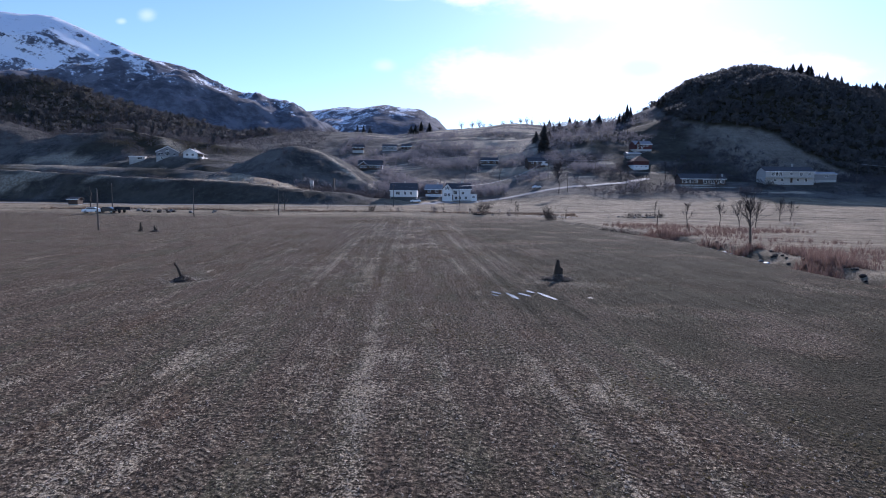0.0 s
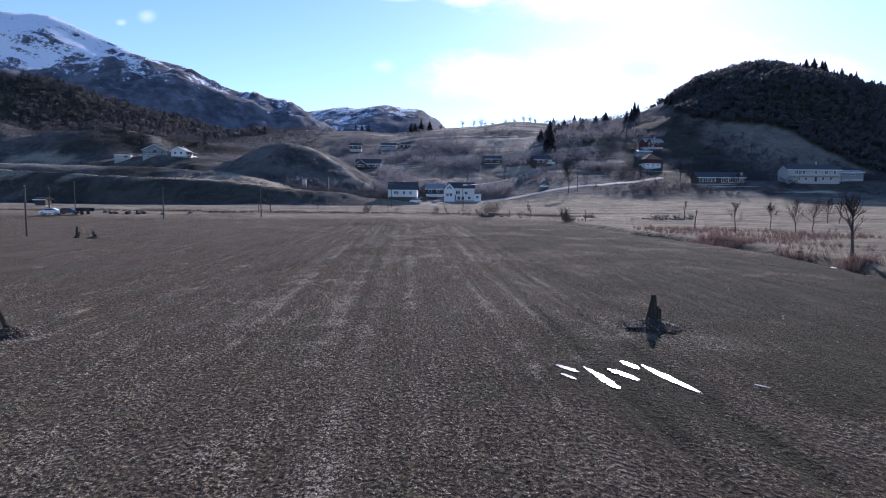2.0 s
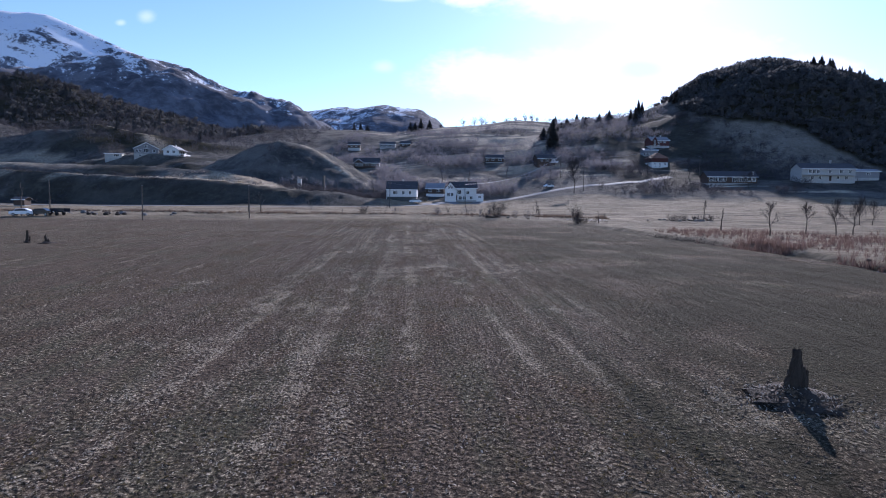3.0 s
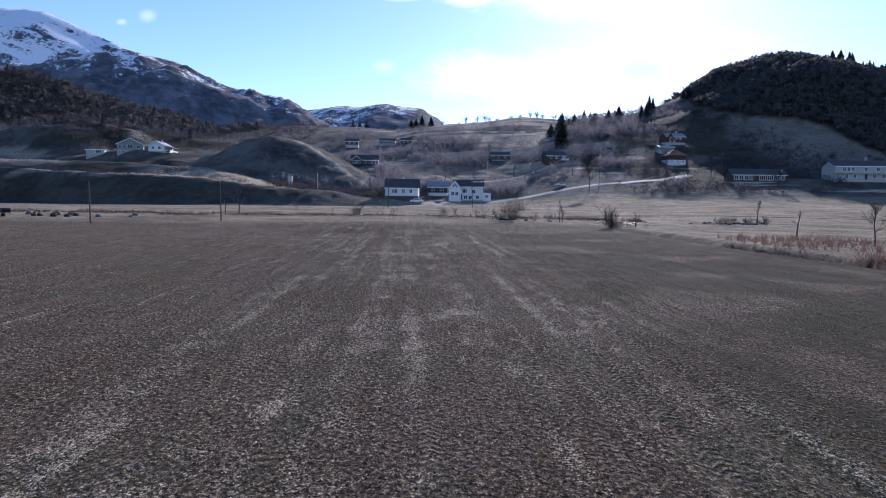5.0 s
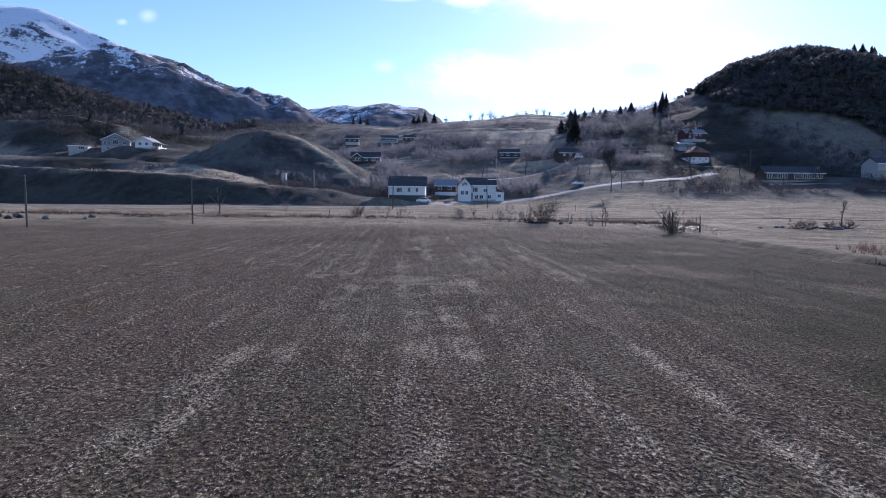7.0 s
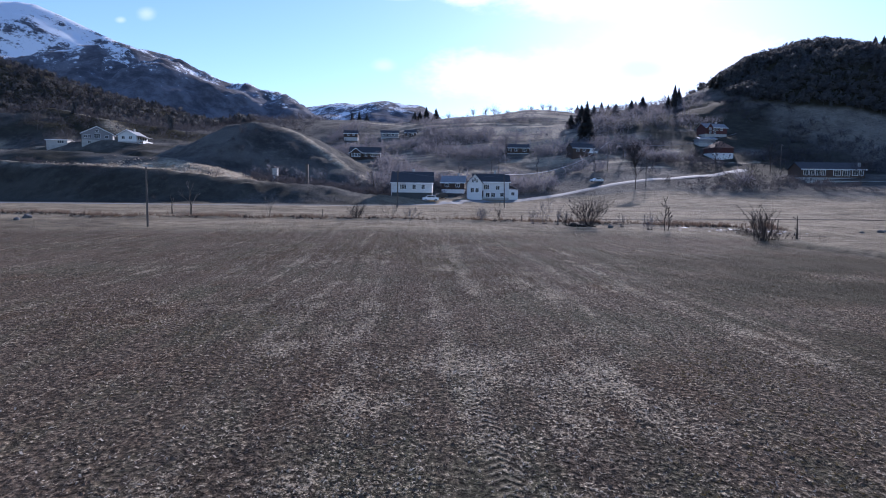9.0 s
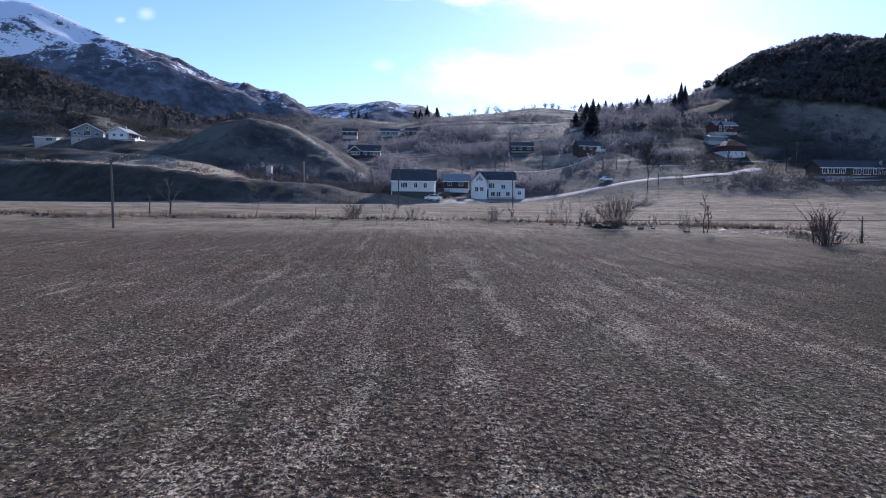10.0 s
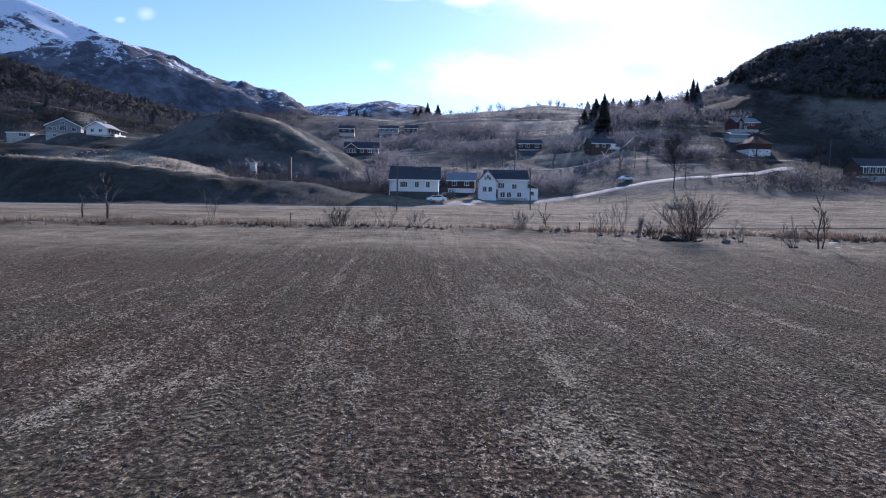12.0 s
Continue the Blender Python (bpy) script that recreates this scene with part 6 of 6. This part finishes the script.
def shard(s, x, y, r, tall, lean, seed, sides=8):
    """A rotten upright with a split, uneven top."""
    g = random.Random(seed)
    rows, k = 7, len(s.v)
    for i in range(rows):
        f = i / (rows - 1)
        for a in range(sides):
            w_ = 2 * math.pi * a / sides
            q = r * (1.25 - 0.55 * f) * (1 + g.gauss(0, 0.13))
            top = tall * f * (1 + (g.gauss(-0.05, 0.12) if i == rows - 1 else g.gauss(0, 0.015)))
            s.v.append((x + q * math.cos(w_) + lean * tall * f, y + q * math.sin(w_) * 0.8, top - 0.25 * (i == 0)))
    for i in range(rows - 1):
        for a in range(sides):
            b_ = (a + 1) % sides
            s.f.append((k + i * sides + a, k + i * sides + b_, k + (i + 1) * sides + b_, k + (i + 1) * sides + a))
    s.f.append(tuple(k + (rows - 1) * sides + a for a in range(sides)))


def old_stump(x, y, tall, r, lean, seed, spikes, heap, label):
    ob = thing("tree_stump", pose(x, y, height_at(x, y)), label, "stump", "rotten stumps on the field")
    main = Solid()
    shard(main, 0, 0, r, tall, lean, seed)
    part("trunk", main, ROTTEN, ob)
    g = random.Random(seed)
    for k in range(spikes):
        s = Solid()
        w_ = g.uniform(0, 6.28) if k else 0.3
        shard(s, math.cos(w_) * r * 1.3, math.sin(w_) * r * 1.1, r * g.uniform(0.4, 0.7), tall * g.uniform(0.3, 0.68), lean + g.uniform(-0.1, 0.15), seed + k)
        part("splinter", s, ROTTEN, ob)
    mound("earth_mound", heap, tall * 0.34, seed, ob)
    return ob


old_stump(8.3, 37.5, 1.36, 0.17, -0.03, 5, 3, 1.25, "rotten dark split stump standing in a heap of earth")
old_stump(-16.9, 34.9, 1.2, 0.085, -0.42, 8, 0, 0.85, "leaning broken dark post standing in a heap of earth")
old_stump(-45.7, 84.3, 1.3, 0.14, 0.05, 11, 1, 0.4, "short upright rotten post on the field")
old_stump(-43.0, 83.5, 0.85, 0.16, -0.25, 14, 2, 0.9, "low broken dark stump on the field")

# crumbled earth and straw thrown up round the two near stumps
for sx, sy, tall, heap in ((8.3, 37.5, 1.36, 1.25), (-16.9, 34.9, 1.2, 0.85)):
    for name, kinds, mat, count, sizes, label, category in (("crumbs", lumps, CLODS, 700, (0.05, 0.16), "crumbled earth heaped round an old stump", "clods"), ("stump_straw", chips, STRAW_BITS, 500, (0.05, 0.13), "pale straw round an old stump", "straw")):
        a_, r_ = rng.uniform(0, 6.283, count), np.abs(rng.normal(0, heap * (0.8 if name == "crumbs" else 1.1), count))
        px, py = sx + r_ * np.cos(a_), sy + r_ * np.sin(a_)
        pz = height(px, py) + tall * 0.34 * np.clip(1 - r_ / heap, 0, 1) ** 1.3 * (r_ > 0.2)
        scatter(name, np.stack([px, py, pz], -1), [k[0] for k in kinds], [k[1] for k in kinds], rng.uniform(*sizes, count), mat, label, category)

# ---- standing water in the wheel ruts ----
def puddle(ax, ay, bx, by, wide, seed):
    g = np.random.default_rng(seed)
    n, left, right = 14, [], []
    d = Vector((bx - ax, by - ay, 0))
    o = Vector((d.y, -d.x, 0)).normalized()
    line = np.linspace(0, 1, 9)
    z = float(np.percentile(height(ax + (bx - ax) * line, ay + (by - ay) * line), 45)) + 0.022
    for k in range(n + 1):
        f = k / n
        half = wide * 0.6 * (math.sin(math.pi * min(0.97, max(0.03, f))) ** 0.45)
        c_ = Vector((ax, ay, 0)) + d * f
        left.append(c_ - o * half * (1 + g.normal(0, 0.16)))
        right.append(c_ + o * half * (1 + g.normal(0, 0.16)))
    s = Solid()
    for k in range(n):
        s.poly((*left[k][:2], z), (*right[k][:2], z), (*right[k + 1][:2], z), (*left[k + 1][:2], z))
    return tagged(new("water", s.mesh("water", WATER)), "still rainwater standing in a tractor rut", "puddle", "puddles in the ruts", "structure")


for k, spec in enumerate([(4.0, 32.0, 4.65, 29.7, 0.30), (5.95, 32.3, 6.85, 29.3, 0.24), (3.2, 31.8, 3.75, 31.0, 0.22), (4.8, 31.4, 5.4, 30.3, 0.24), (3.2, 30.9, 3.55, 30.3, 0.14), (5.45, 32.3, 5.75, 31.4, 0.24), (8.6, 29.9, 8.9, 29.6, 0.10)]):
    puddle(*spec, 60 + k)


# ---- stones, rubble and snow left along the ditch ----
def boulder(x, y, r, seed, mat, name, label, category, group, flat=0.6):
    g = random.Random(seed)
    bm = bmesh.new()
    bmesh.ops.create_icosphere(bm, subdivisions=2, radius=r)
    for v in bm.verts:
        v.co *= 1 + 0.28 * noise.noise(v.co * (1.6 / r) + Vector((seed * 3.1, 0, 0)))
        v.co.z *= flat
    me = bpy.data.meshes.new(name)
    bm.to_mesh(me)
    bm.free()
    me.materials.append(mat)
    ob = tagged(new(name, me), label, category, group)
    ob.matrix_basis = pose(x, y, height_at(x, y) + r * flat * 0.25, 0, 0, g.uniform(0, 360))
    return ob


g_ = random.Random(3)
for k in range(72):
    y = g_.gauss(g_.choice((44, 51, 60, 66)), 2.4)
    x = float(creek_x(np.array(y))) - abs(g_.gauss(1.3, 0.7))
    if k % 3 == 0:
        boulder(x, y, g_.uniform(0.08, 0.42), 400 + k, SNOW, "snow_lump", "dirty white lump of old snow on the creek bank", "snow", "lumps along the creek bank", 0.25)
    else:
        boulder(x, y, g_.uniform(0.06, 0.24), 400 + k, STONE, "stone", "grey stone on the creek bank", "stone", "lumps along the creek bank", 0.6)
for k in range(22):
    x, y = g_.gauss(50.5, 3.4), g_.gauss(147.5, 1.0)
    boulder(x, y, g_.uniform(0.15, 0.38), 500 + k, STONE if k % 3 else EARTH, "rubble_stone", "dark rough stone in a heap of rubble", "stone", "rubble heap in the meadow", 0.75)
for k in range(44):
    x, y = g_.uniform(19.5, 34), g_.gauss(148.5, 2.0)
    boulder(x, y, g_.uniform(0.08, 0.30), 540 + k, SNOW, "snow_patch", "thin patch of melting snow by the ditch", "snow", "melting snow patches", 0.12)
for k in range(16):
    x, y = -80 + g_.uniform(-2, 26), 150 + g_.gauss(0, 1.6)
    boulder(x, y, g_.uniform(0.3, 0.7), 570 + k, EARTH if k % 2 else STONE, "field_stone", "dark stone in a row along the field edge", "stone", "stones along the field edge", 0.8)
for k, (bx_, by_) in enumerate(((7.6, 150.4), (8.3, 150.2), (8.9, 150.0))):
    boulder(bx_, by_, 0.55 - 0.1 * k, 605 + k, EARTH, "root_clump", "dark earthy root clump under the willow shrub", "earth", "stones along the field edge", 0.7)
boulder(11.9, 149.2, 0.35, 601, STONE, "stone", "rounded grey stone in the boundary weeds", "stone", "stones along the field edge", 0.9)
for k in range(26):
    y = g_.uniform(40, 76)
    x = float(creek_x(np.array(y))) + g_.uniform(0.5, 3.0)
    boulder(x, y, g_.uniform(0.1, 0.28), 620 + k, EARTH, "earth_clod", "dark heaped clod of ditch spoil", "earth", "ditch spoil", 0.7)
